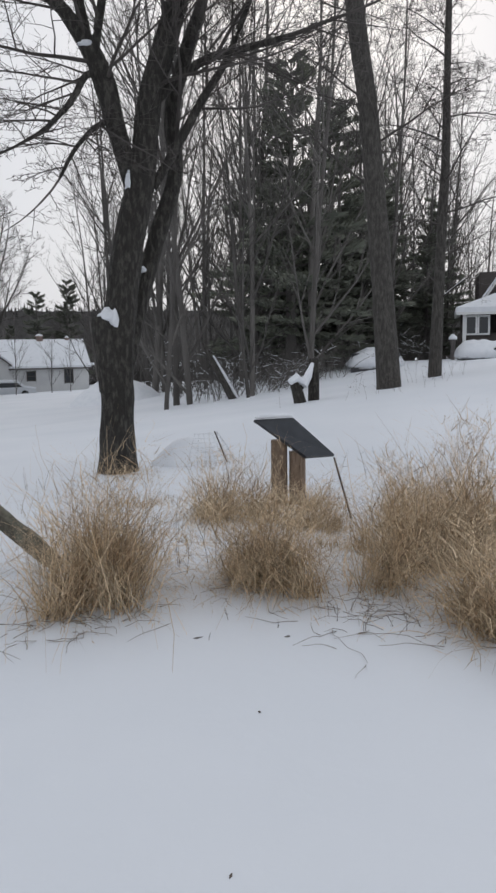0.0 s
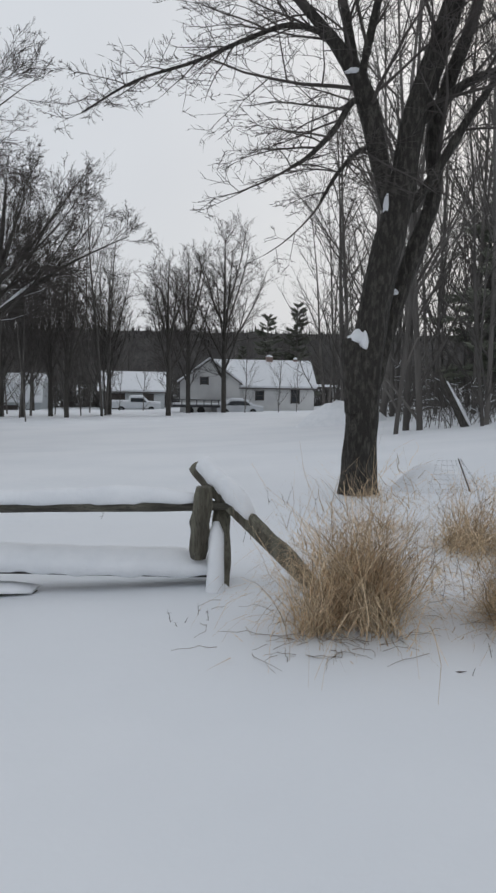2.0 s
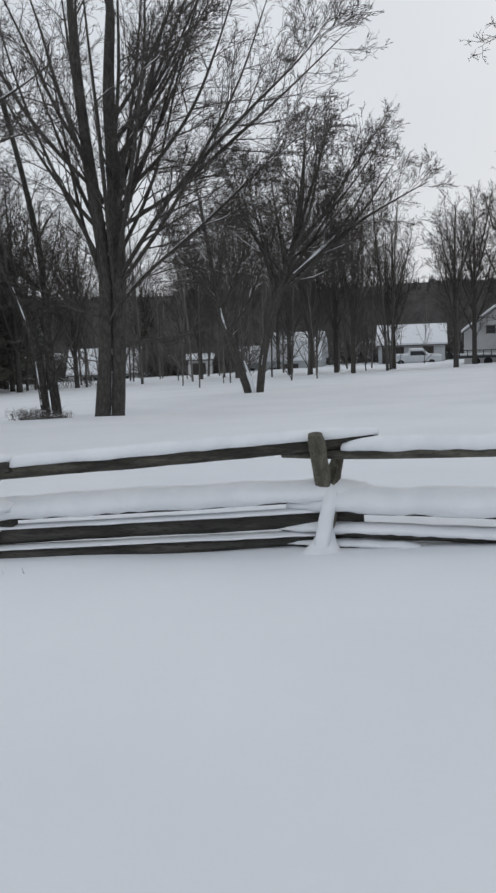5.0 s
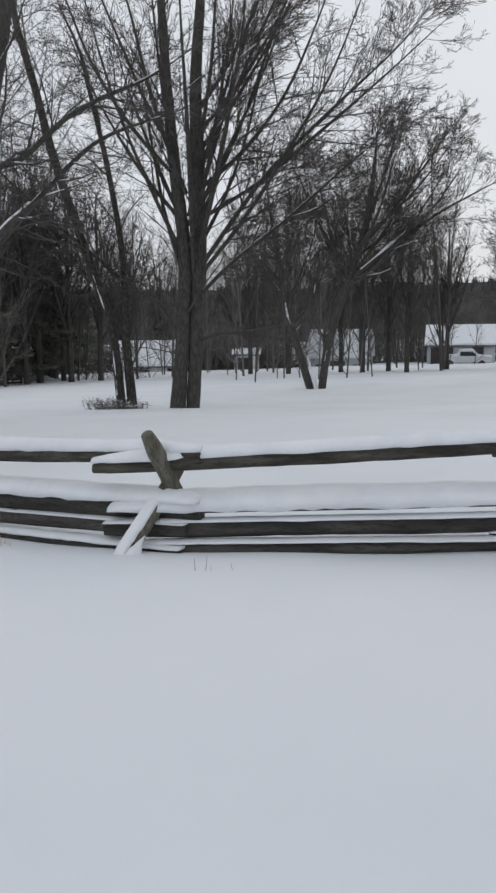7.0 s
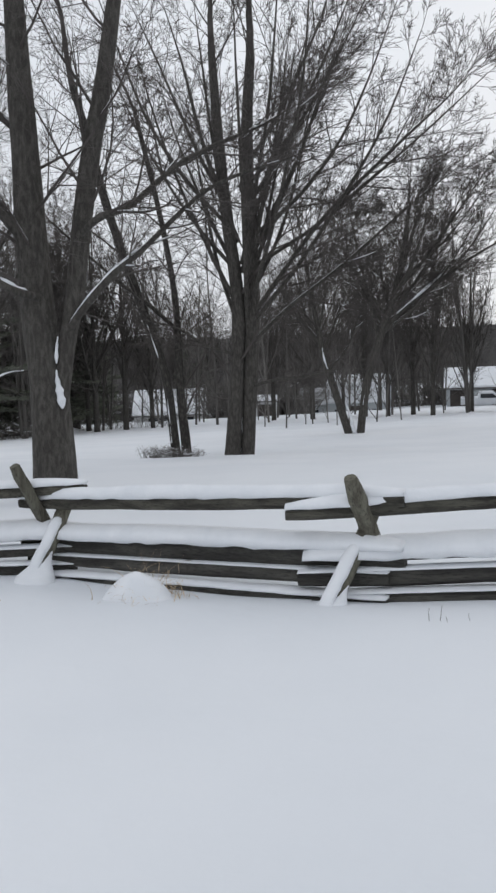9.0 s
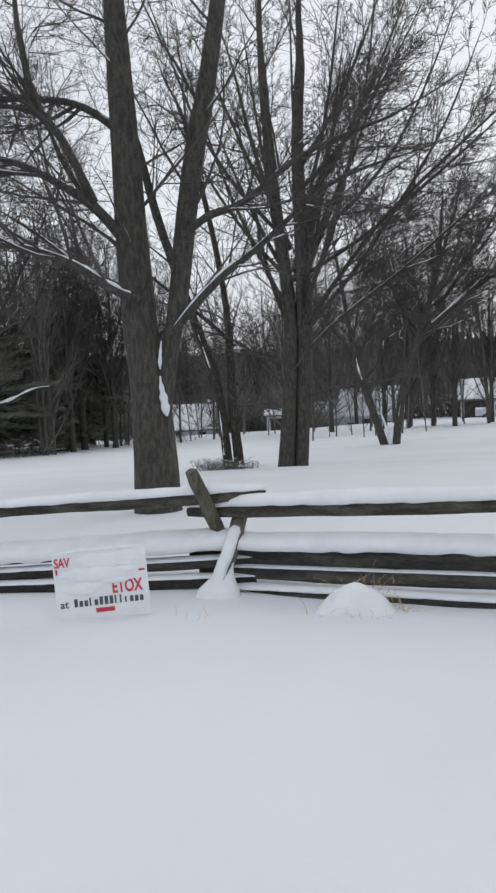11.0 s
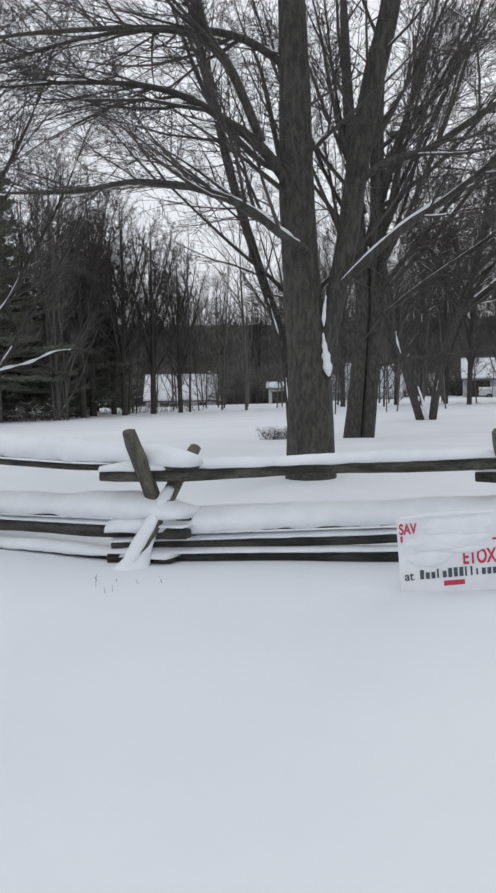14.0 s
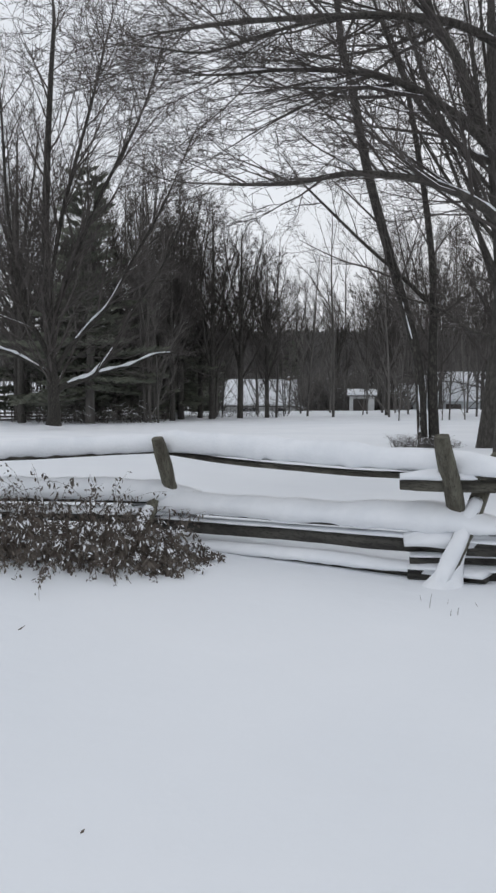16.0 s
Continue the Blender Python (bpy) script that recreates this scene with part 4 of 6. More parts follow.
def pine(seed, h, spread, density, bare=0.12):
    """A ragged evergreen: layered boughs, level below and rising above, each a flat spray of needle tufts."""
    rng = random.Random(seed)
    t = thing("pine_tree", (0, 0, -80), "dark evergreen pine with ragged drooping boughs", "tree", "pines of the woods")
    g0, g1 = Geo(), Geo()
    p, rr = spline([(0, 0, -0.4, h * 0.022), (0.1, 0, h * 0.5, h * 0.013), (0, 0.1, h, 0.02)], 4)
    g0.tube(p, rr, 7)
    z = h * bare
    while z < h * 0.985:
        f = (z - h * bare) / (h * (1 - bare))
        L = spread * (1 - f) ** 0.62 * (0.72 + 0.28 * math.sin(math.pi * min(f * 2.2, 1))) + 0.22
        for k in range(rng.randint(4, 6)):
            a = rng.uniform(0, 2 * math.pi)
            d = Vector((math.cos(a), math.sin(a), 0.55 * f - 0.12 + rng.uniform(-0.1, 0.14)))
            ln = L * rng.uniform(0.5, 1.15)
            q = Vector((0, 0, z + rng.uniform(-0.12, 0.12)))
            pts = [q, q + d * ln * 0.55 - Vector((0, 0, 0.03 * ln)), q + d * ln + Vector((0, 0, 0.05 * ln))]
            g0.tube(pts, [0.012 + 0.012 * ln, 0.01 + 0.006 * ln, 0.006], 3, False)
            sd = Vector((-d.y, d.x, 0))
            for _ in range(int(density * 1.9 * ln)):
                s = 1.06 - 0.85 * rng.random() ** 1.4
                o = rng.gauss(0, 0.17) * ln * (1.25 - s * 0.7)
                c = pts[0].lerp(pts[2], s) + sd * o + Vector((0, 0, rng.gauss(0.03, 0.05)))
                w = (d * 0.8 + sd * (o / ln * 3 + rng.gauss(0, 0.35)) + Vector((0, 0, rng.uniform(-0.15, 0.55)))).normalized()
                l2 = rng.uniform(0.2, 0.46)
                b = rng.uniform(0.03, 0.085)
                u = w.orthogonal().normalized()
                v = w.cross(u)
                i = len(g1.v)
                g1.v.extend((c + u * b, c - u * b * 0.5 + v * b, c - u * b * 0.5 - v * b, c + w * l2))
                g1.f.extend(((i, i + 1, i + 3), (i + 1, i + 2, i + 3), (i + 2, i, i + 3)))
        z += h * rng.uniform(0.034, 0.058)
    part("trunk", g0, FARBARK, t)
    part("needles", g1, NEEDLE, t)
    return t


def plant(ob, x, y, s=1.0, rz=0.0, dz=0.0, tilt=0.0, sz=None):
    c = copy_thing(ob, pose(x, y, ground_z(x, y) + dz, tilt, 0, rz))
    c.matrix_basis = c.matrix_basis @ Matrix.Diagonal((s, s, sz or s, 1))
    return c


def clear(protos):
    for o in protos:
        for c in list(o.children_recursive) + [o]:
            bpy.data.objects.remove(c)


slim = [bare_tree("bare_tree", 100 + i, 13 + i, (16, 8, 5), 0.10, (18, 46), 0.075 + 0.013 * i, 3, 1.2, 0.28, 0.0072, 0.40) for i in range(5)]
full = [vase_tree("bare_tree", 200 + i, 13 + i, 3.0 + 0.5 * i, 0.22, 9 + i) for i in range(3)]
pines = [pine(300, 13, 4.2, 19, 0.10), pine(301, 11, 3.6, 18, 0.06), pine(302, 9, 1.9, 26, 0.04)]
rng = random.Random(77)
# the near woods to the east
for i in range(105):
    f = rng.random()
    yy = 22 + 36 * f
    xx = yy * math.tan(radians(rng.uniform(4, 36)))
    if xx < 5 + 0.12 * (yy - 22) or (xx > 0.60 * yy - 1 and yy < 38) or (11.5 < xx < 17 and yy < 29):
        continue
    plant(slim[rng.randrange(5)], xx, yy, rng.uniform(0.75, 1.15), rng.uniform(0, 360), tilt=rng.uniform(-4, 4))
for xx, yy, s, k in ((12.9, 31, 0.95, 0), (15.6, 32, 0.80, 1), (16.5, 35, 0.95, 0), (14.8, 38, 0.9, 1), (20, 37, 0.85, 1), (22.5, 41, 0.85, 0), (18.5, 42, 1.0, 1), (24, 45, 0.9, 1), (17.6, 36.0, 0.6, 1), (21.0, 39, 0.55, 1), (24, 38.5, 0.62, 1), (27, 43, 0.75, 0), (22, 35.5, 0.5, 1), (-42.6, 97, 0.95, 2), (-41.2, 99, 0.8, 1)):
    plant(pines[k], xx, yy, s, rng.uniform(0, 360))
# trees round the far houses
for xx, yy, s, k in ((-1.74, 62.2, 0.92, 0), (-0.25, 70.5, 0.98, 1), (2.8, 70.5, 1.05, 2), (-9.0, 60, 0.85, 0), (-10.8, 64, 0.9, 1), (-12.4, 61.5, 0.8, 2), (-14.5, 64, 0.85, 0), (-6.5, 66, 0.8, 1), (-18.5, 63, 0.9, 2), (-22.5, 66, 0.9, 1)):
    plant(full[k], xx, yy, s, rng.uniform(0, 360))
for xx, yy, s in ((4.6, 70, 0.42), (7.6, 71, 0.38), (9.3, 72, 0.40), (-7.2, 84, 0.45), (-4.8, 84, 0.4)):
    plant(slim[rng.randrange(5)], xx, yy, s, rng.uniform(0, 360))
# the belt of slim trees beyond the forked tree
for i in range(58):
    back = i % 3 > 0
    yy = rng.uniform(101, 116) if back else rng.uniform(57, 78)
    xx = rng.uniform(-37, -9) if back else rng.uniform(-26, -6.5)
    plant(slim[rng.randrange(5)], xx, yy, rng.uniform(0.95, 1.45) if back else rng.uniform(0.6, 1.0), rng.uniform(0, 360), tilt=rng.uniform(-4, 4))
for i in range(9):
    yy = rng.uniform(44, 52)
    xx = rng.uniform(-19, -9.5)
    plant(slim[rng.randrange(5)], xx, yy, rng.uniform(0.35, 0.6), rng.uniform(0, 360), tilt=rng.uniform(-4, 4))
for i in range(16):
    yy = rng.uniform(58, 84)
    xx = -9.8 - yy * math.tan(radians(rng.uniform(14, 23)))
    plant(slim[rng.randrange(5)], xx, yy, rng.uniform(0.5, 0.9), rng.uniform(0, 360))
# the dark woods to the west
for xx, yy, s, k in ((-38, 46, 0.95, 0), (-41.5, 50, 0.9, 1), (-37.5, 56, 0.85, 0), (-44, 55, 1.0, 1), (-39, 62, 0.75, 1), (-47, 60, 0.9, 0), (-42, 68, 0.85, 0), (-46, 66, 0.9, 1), (-50, 56, 0.9, 1), (-36.5, 51, 0.5, 1), (-48, 72, 0.9, 0), (-45, 80, 0.7, 2), (12.7, 98, 1.35, 2), (9.0, 97, 1.0, 1), (6.2, 99, 0.8, 2)):
    plant(pines[k], xx, yy, s * (1.3 if xx < 0 else 1.0), rng.uniform(0, 360))
for xx, yy, s, k in ((-34.5, 51, 0.95, 1), (-44, 47, 1.35, 2), (-40, 53, 1.2, 0), (-48, 52, 1.3, 1), (-35.5, 58, 0.95, 2)):
    plant(full[k], xx, yy, s, rng.uniform(0, 360))
for i in range(52):
    yy = rng.uniform(46, 76)
    xx = -9.8 - yy * math.tan(radians(rng.uniform(25, 42)))
    plant(slim[rng.randrange(5)], xx, yy, rng.uniform(0.6, 1.05), rng.uniform(0, 360))
# the woods behind the houses
for xx, yy, s, k in ((-50, 99, 1.15, 0), (-46, 103, 1.2, 1), (-41, 101, 1.05, 2), (-36, 103, 1.1, 0), (-31, 97, 1.0, 1), (-27, 92, 0.9, 2), (-22, 95, 1.0, 0), (-17, 90, 0.95, 1), (-35.5, 54.5, 1.22, 1), (-33.4, 55.4, 1.05, 2), (-32.0, 57.5, 1.1, 0), (-30.2, 58.5, 0.85, 1), (-37.6, 53, 1.2, 2)):
    plant(full[k], xx, yy, s, rng.uniform(0, 360))
for i in range(75):
    yy = rng.uniform(98, 150)
    xx = rng.uniform(-0.75 * yy, 0.5 * yy)
    plant((slim + full[:1])[rng.randrange(6)], xx, yy, rng.uniform(0.55, 0.9), rng.uniform(0, 360))
clear(slim + full + pines)


def undergrowth(x, y, w, d, h, n, seed, r=0.012):
    """A thicket of thin bare stems and crossing twigs on the woodland floor."""
    rng = random.Random(seed)
    t = thing("undergrowth", (x, y, ground_z(x, y)), "tangled bare brown undergrowth on the snowy woodland floor", "undergrowth", "undergrowth of the woods")
    g, gs = Geo(), Geo()
    for _ in range(n):
        px, py = rng.uniform(-w, w), rng.uniform(-d, d)
        p = Vector((px, py, ground_z(x + px, y + py) - ground_z(x, y) - 0.05))
        q = p + Vector((rng.gauss(0, 0.35), rng.gauss(0, 0.35), rng.uniform(0.4, 1.0))) * h
        m = p.lerp(q, 0.5) + Vector((rng.gauss(0, 0.1), 0, rng.uniform(0, 0.15)))
        g.tube([p, m, q], [r, r * 0.75, r * 0.33], 3, False)
        for _ in range(3):
            c = p.lerp(q, rng.uniform(0.2, 0.9))
            e = c + Vector((rng.gauss(0, 0.5), rng.gauss(0, 0.5), rng.uniform(-0.1, 0.5))) * h * 0.5
            g.tube([c, e], [r * 0.5, r * 0.25], 3, False, point=True)
            if rng.random() < 0.12:
                gs.tube([c + Vector((0, 0, 0.01)), c.lerp(e, 0.6) + Vector((0, 0, 0.01))], [0.012, 0.008], 3, False)
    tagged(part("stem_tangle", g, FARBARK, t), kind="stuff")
    tagged(part("snow_dusting", gs, SNOWCAP, t), kind="stuff")


for k, (x, y, w, d, h, n) in enumerate(((8.6, 24.5, 1.6, 1.2, 1.2, 70), (11.2, 26.5, 1.6, 1.4, 1.4, 90), (9.6, 29, 2.2, 1.6, 1.8, 110), (13.6, 31, 2.6, 1.6, 1.8, 150), (17.5, 33, 2.6, 1.6, 1.8, 240), (11.5, 36, 3.5, 2.0, 2.4, 260), (17.0, 39, 3.5, 2.0, 2.4, 240), (22.5, 37, 2.5, 2, 2.0, 200), (-38, 47, 4.0, 2, 1.8, 220), (-43, 51, 4.0, 2, 2.0, 220), (-34, 62, 4.0, 2, 2.0, 160))):
    undergrowth(x, y, w, d, h, n, 500 + k)
for k, (x, y) in enumerate(((-74, 104), (-63, 103), (-52, 108), (-43, 106), (-34, 103), (-25, 110), (-15, 108), (-5, 104), (6, 103), (17, 104), (27, 102), (-38, 95), (-31.5, 92), (-47, 97))):
    undergrowth(x, y, 6.5, 2.5, 5.0, 420, 560 + k, 0.05)



undergrowth(-12.95, 20.35, 0.6, 0.35, 0.42, 150, 590, 0.007)
undergrowth(-12.3, 20.5, 0.35, 0.3, 0.3, 60, 591, 0.006)


# ---- houses, sheds and vehicles ----
def gable_house(name, at, rz, w, l, wall, rise, label, siding, windows, doors=(), over=0.3, snow=0.18, chimneys=()):
    """A gabled building: l along x, w along y, the near long side at y = 0. windows: (side, along, sill, width, height)."""
    t = thing(name, at, label, "house", "", rz)
    g = Geo()
    g.prism([(0, -0.8), (w, -0.8), (w, wall), (w / 2, wall + rise), (0, wall)], l, "x")
    part("wall", g, siding, t)
    for mat_, name_, lift, th, ov, lab in ((ROOFEDGE, "roof", 0.0, 0.12, over, ""), (SNOWCAP, "roof_snow", 0.125, snow, over * 0.9, "even white layer of snow")):
        g = Geo()
        k = rise / (w / 2)
        for sgn in (0, 1):
            y0, y1 = (-ov, w / 2) if not sgn else (w + ov, w / 2)
            z0, z1 = wall - k * ov + lift, wall + rise + lift
            n0 = len(g.v)
            for xx in (-ov, l + ov):
                for yy, zz in ((y0, z0), (y1, z1), (y1, z1 + th), (y0, z0 + th)):
                    g.v.append(Vector((xx, yy, zz)))
            for q in ((0, 1, 2, 3), (7, 6, 5, 4), (0, 4, 5, 1), (3, 2, 6, 7), (0, 3, 7, 4), (1, 5, 6, 2)):
                g.f.append(tuple(n0 + i for i in q))
        part(name_, g, mat_, t, lab)
    for side, a, sill, ww, hh in windows:
        m = pose(0, 0, 0) if side == "front" else pose(0, 0, 0, 0, 0, 90)
        win = part("window", Geo(), GLASS, t)
        g = Geo()
        if side == "front":
            g.box((a, -0.01, sill + hh / 2), (ww, 0.06, hh))
        else:
            g.box((-0.01, a, sill + hh / 2), (0.06, ww, hh))
        part("pane", g, GLASS, win)
        g = Geo()
        for dx, dz, sx, sz in ((-ww / 2, 0, 0.09, hh + 0.18), (ww / 2, 0, 0.09, hh + 0.18), (0, hh / 2, ww, 0.09), (0, -hh / 2, ww, 0.09), (0, 0, ww, 0.05)):
            if side == "front":
                g.box((a + dx, -0.03, sill + hh / 2 + dz), (sx, 0.08, sz))
            else:
                g.box((-0.03, a + dx, sill + hh / 2 + dz), (0.08, sx, sz))
        part("frame", g, DARKTRIM, win)
    for side, a, ww, hh, mm in doors:
        g = Geo()
        if side == "front":
            g.box((a, -0.02, hh / 2 - 0.1), (ww, 0.08, hh))
        else:
            g.box((-0.02, a, hh / 2 - 0.1), (0.08, ww, hh))
        part("door", g, mm, t)
    for cx, cy, s, h in chimneys:
        g = Geo()
        zt = wall + rise
        g.box((cx, cy, zt), (s, s, h))
        g.box((cx, cy, zt + h / 2), (s * 1.2, s * 1.2, 0.1))
        ch = part("chimney", g, BRICK, t)
        g = Geo()
        g.tube([Vector((cx, cy, zt + h / 2 + 0.04)), Vector((cx, cy, zt + h / 2 + 0.14)), Vector((cx, cy, zt + h / 2 + 0.26))], [s * 0.6, s * 0.55, 0.06], 8)
        part("snow_cap", g, SNOWCAP, ch)
    return t


HG = -2.25
gable_house("house", (2.2, 77.3, HG), 2, 7.0, 9.5, 2.2, 2.3, "single-storey white house with a snow-covered gable roof", SIDING,
            [("front", 4.3, 1.0, 0.75, 0.8), ("front", 7.7, 0.75, 0.75, 1.25)], chimneys=((5.6, 3.5, 0.6, 1.1), (8.2, 3.5, 0.35, 0.7)))
gable_house("house_wing", (4.4, 75.2, HG), 90, 5.4, 5.6, 2.6, 2.0, "front gable wing of the white house, snow on roof", SIDING,
            [("side", 3.2, 2.45, 0.7, 0.6)])
gable_house("garage", (-10.1, 92.5, -3.2), 2, 6.5, 7.2, 2.15, 1.9, "low garage with a snow-covered roof behind parked vehicles", GREYSIDING,
            [], [("front", 1.6, 2.4, 2.0, DARKTRIM), ("front", 5.4, 1.2, 2.0, DARKTRIM)])
# carport at the east end of the house
t = thing("carport", (11.9, 82.0, HG), "low open carport with snow on its flat roof beside the house", "carport", "", 22)
g = Geo()
g.box((1.2, 1.6, 2.15), (3.2, 4.4, 0.14))
part("roof", g, DARKTRIM, t)
g = Geo()
g.box((1.2, 1.6, 2.32), (3.1, 4.3, 0.2))
part("roof_snow", g, SNOWCAP, t)
for px, py in ((-0.2, -0.4), (2.6, -0.4), (-0.2, 3.6), (2.6, 3.6)):
    g = Geo()
    g.box((px, py, 0.8), (0.12, 0.12, 2.6))
    part("post", g, PAINTW, t)
g = Geo()
g.box((1.2, 3.7, 0.6), (3.0, 0.12, 2.4))
part("back_wall", g, DARKTRIM, t)

# barn far behind the forked tree: a bent-roofed block with a lower lean-to at its west end
BARN_Z = -4.75
t = thing("barn", (-28.2, 95.4, BARN_Z), "pale grey barn with bent snowy roof and a lower lean-to", "barn", "", 2)
PROF = [(0, 0), (6.4, 0), (6.4, 2.1), (5.6, 4.2), (3.2, 5.25), (0.8, 4.2), (0, 2.1)]


def bent_block(profile, x0, x1, name_wall, name_roof, first, last):
    g = Geo()
    g.prism([(a, b - 0.6 if b == 0 else b) for a, b in profile], x1 - x0, "x")
    for v in g.v:
        v.x += x0
    part(name_wall, g, GREYSIDING, t)
    g = Geo()
    for i in range(first, last):
        (a0, b0), (a1, b1) = profile[i], profile[(i + 1) % len(profile)]
        n0 = len(g.v)
        for xx in (x0 - 0.25, x1 + 0.25):
            for aa, bb, dz in ((a0, b0, 0.03), (a1, b1, 0.03), (a1, b1, 0.24), (a0, b0, 0.24)):
                g.v.append(Vector((xx, aa + (aa - 3.2) * 0.05, bb + dz)))
        for q in ((0, 1, 2, 3), (7, 6, 5, 4), (0, 4, 5, 1), (3, 2, 6, 7), (0, 3, 7, 4), (1, 5, 6, 2)):
            g.f.append(tuple(n0 + j for j in q))
    part(name_roof, g, SNOWCAP, t, "white layer of snow over the roof")


bent_block(PROF, 4.2, 11.0, "wall", "roof_snow", 2, 6)
bent_block([(0.6, 0), (5.8, 0), (5.8, 1.9), (4.6, 3.3), (3.2, 3.75), (1.8, 3.3), (0.6, 1.9)], 0.0, 4.15, "lean_to_wall", "lean_to_snow", 2, 6)
g = Geo()
g.box((7.6, -0.03, 0.75), (1.7, 0.1, 2.1))
part("door", g, DARKTRIM, t)
for wx in (2.6, 5.4, 9.8):
    g = Geo()
    g.box((wx, 0.57 if wx < 4 else -0.03, 0.95), (0.75, 0.1, 0.9))
    part("window", g, GLASS, t)

gable_house("cottage", (-45.8, 88.4, -4.9), 17, 6.6, 8.2, 1.7, 2.6, "white cottage with a steep snow-covered roof among trees", SIDING,
            [("front", 2.2, 0.35, 1.0, 1.0), ("front", 3.4, 0.35, 1.0, 1.0), ("front", 6.6, 0.3, 0.8, 1.0)], chimneys=((7.4, 3.3, 0.4, 0.9),))
gable_house("outbuilding", (-37.2, 91.0, -4.6), 100, 2.8, 3.0, 0.9, 0.9, "small lean outbuilding with snow on its roof", SIDING, [("front", 1.5, 0.2, 0.5, 0.8)])
gable_house("outbuilding", (-30.9, 88.0, -3.65), 12, 2.6, 2.7, 1.75, 0.4, "little pale building with a dark hatch and snow on top", SIDING, [], [("front", 1.2, 1.6, 1.5, DARKTRIM)])

# the house with a porch on the bank
t = thing("house", (19.35, 29.0, 1.2), "dark shingled house with steep gable and snow-roofed hipped porch", "house", "", -33)
g = Geo()
g.box((5.2, 5.4, 1.4), (8.4, 5.6, 4.0))
part("wall", g, DARKTRIM, t)


def slab(name, pts, th, material, label=""):
    """A flat plate of even thickness over an outline of points."""
    g = Geo()
    n = len(pts)
    for dz in (0, th):
        g.v.extend(Vector((x, y, z + dz)) for x, y, z in pts)
    g.f.append(tuple(range(n))[::-1])
    g.f.append(tuple(range(n, 2 * n)))
    for i in range(n):
        j = (i + 1) % n
        g.f.append((i, j, n + j, n + i))
    return part(name, g, material, t, label)


EAVE, RIDGE = 1.50, 2.55
for nm, th, dz, m_, lab in (("porch_roof", 0.1, 0.0, PAINTW, ""), ("porch_snow", 0.2, 0.105, SNOWCAP, "thick white snow on the hipped porch roof")):
    slab(nm, ((0.0, 0.0, EAVE + dz), (8.6, 0.0, EAVE + dz), (8.6, 2.8, RIDGE + dz), (2.7, 2.8, RIDGE + dz)), th, m_, lab)
    slab(nm, ((0.0, 0.0, EAVE + dz), (2.7, 2.8, RIDGE + dz), (2.7, 6.0, RIDGE + dz), (0.0, 6.0, EAVE + dz)), th, m_, lab)
g = Geo()
g.prism([(1.2, 2.0), (7.8, 2.0), (4.5, 6.9)], 0.25, "y")
for v in g.v:
    v.y += 2.9
part("gable", g, DARKTRIM, t)
for sg in (-1, 1):
    slab("main_roof", ((4.5 + sg * 3.65, 2.5, 1.62), (4.5, 2.5, 7.0), (4.5, 8.4, 7.0), (4.5 + sg * 3.65, 8.4, 1.62)), 0.16, PAINTW)
    slab("main_roof_snow", ((4.5 + sg * 3.5, 2.55, 2.02), (4.5, 2.55, 7.17), (4.5, 8.4, 7.17), (4.5 + sg * 3.5, 8.4, 2.02)), 0.14, SNOWCAP, "snow on the steep main roof")
for px in (0.35, 2.55, 4.4, 6.4, 8.3):
    g = Geo()
    g.box((px, 0.35, 0.55), (0.14, 0.14, 2.0))
    part("porch_post", g, PAINTW, t)
g = Geo()
g.box((4.3, 0.55, 0.2), (8.4, 0.12, 1.1))
part("porch_parapet", g, DARKTRIM, t)
g = Geo()
g.box((4.3, 1.3, 0.7), (8.2, 0.15, 2.2))
part("porch_wall", g, DARKTRIM, t)
g = Geo()
g.box((2.02, 0.46, 0.75), (0.52, 0.1, 1.5))
d_ = part("door", g, PAINTW, t, "white porch door with dark glass")
g = Geo()
g.box((2.02, 0.40, 1.0), (0.3, 0.03, 0.85))
part("pane", g, GLASS, d_)
for px, pz, py, ww, hh in ((0.62, 1.08, 0.47, 0.42, 0.68), (1.12, 1.08, 0.47, 0.42, 0.68), (3.2, 1.08, 0.47, 0.9, 0.68), (5.3, 1.08, 0.47, 0.9, 0.68), (3.7, 3.6, 2.86, 0.6, 1.0), (4.9, 3.6, 2.86, 0.6, 1.0)):
    g = Geo()
    g.box((px, py, pz), (ww, 0.06, hh))
    wn = part("window", g, GLASS, t)
    g = Geo()
    for dx, dz, sx, sz in ((-ww / 2, 0, 0.07, hh + 0.14), (ww / 2, 0, 0.07, hh + 0.14), (0, hh / 2 + 0.03, ww, 0.07), (0, -hh / 2 - 0.03, ww, 0.07)):
        g.box((px + dx, py - 0.03, pz + dz), (sx, 0.06, sz))
    part("frame", g, PAINTW, wn)


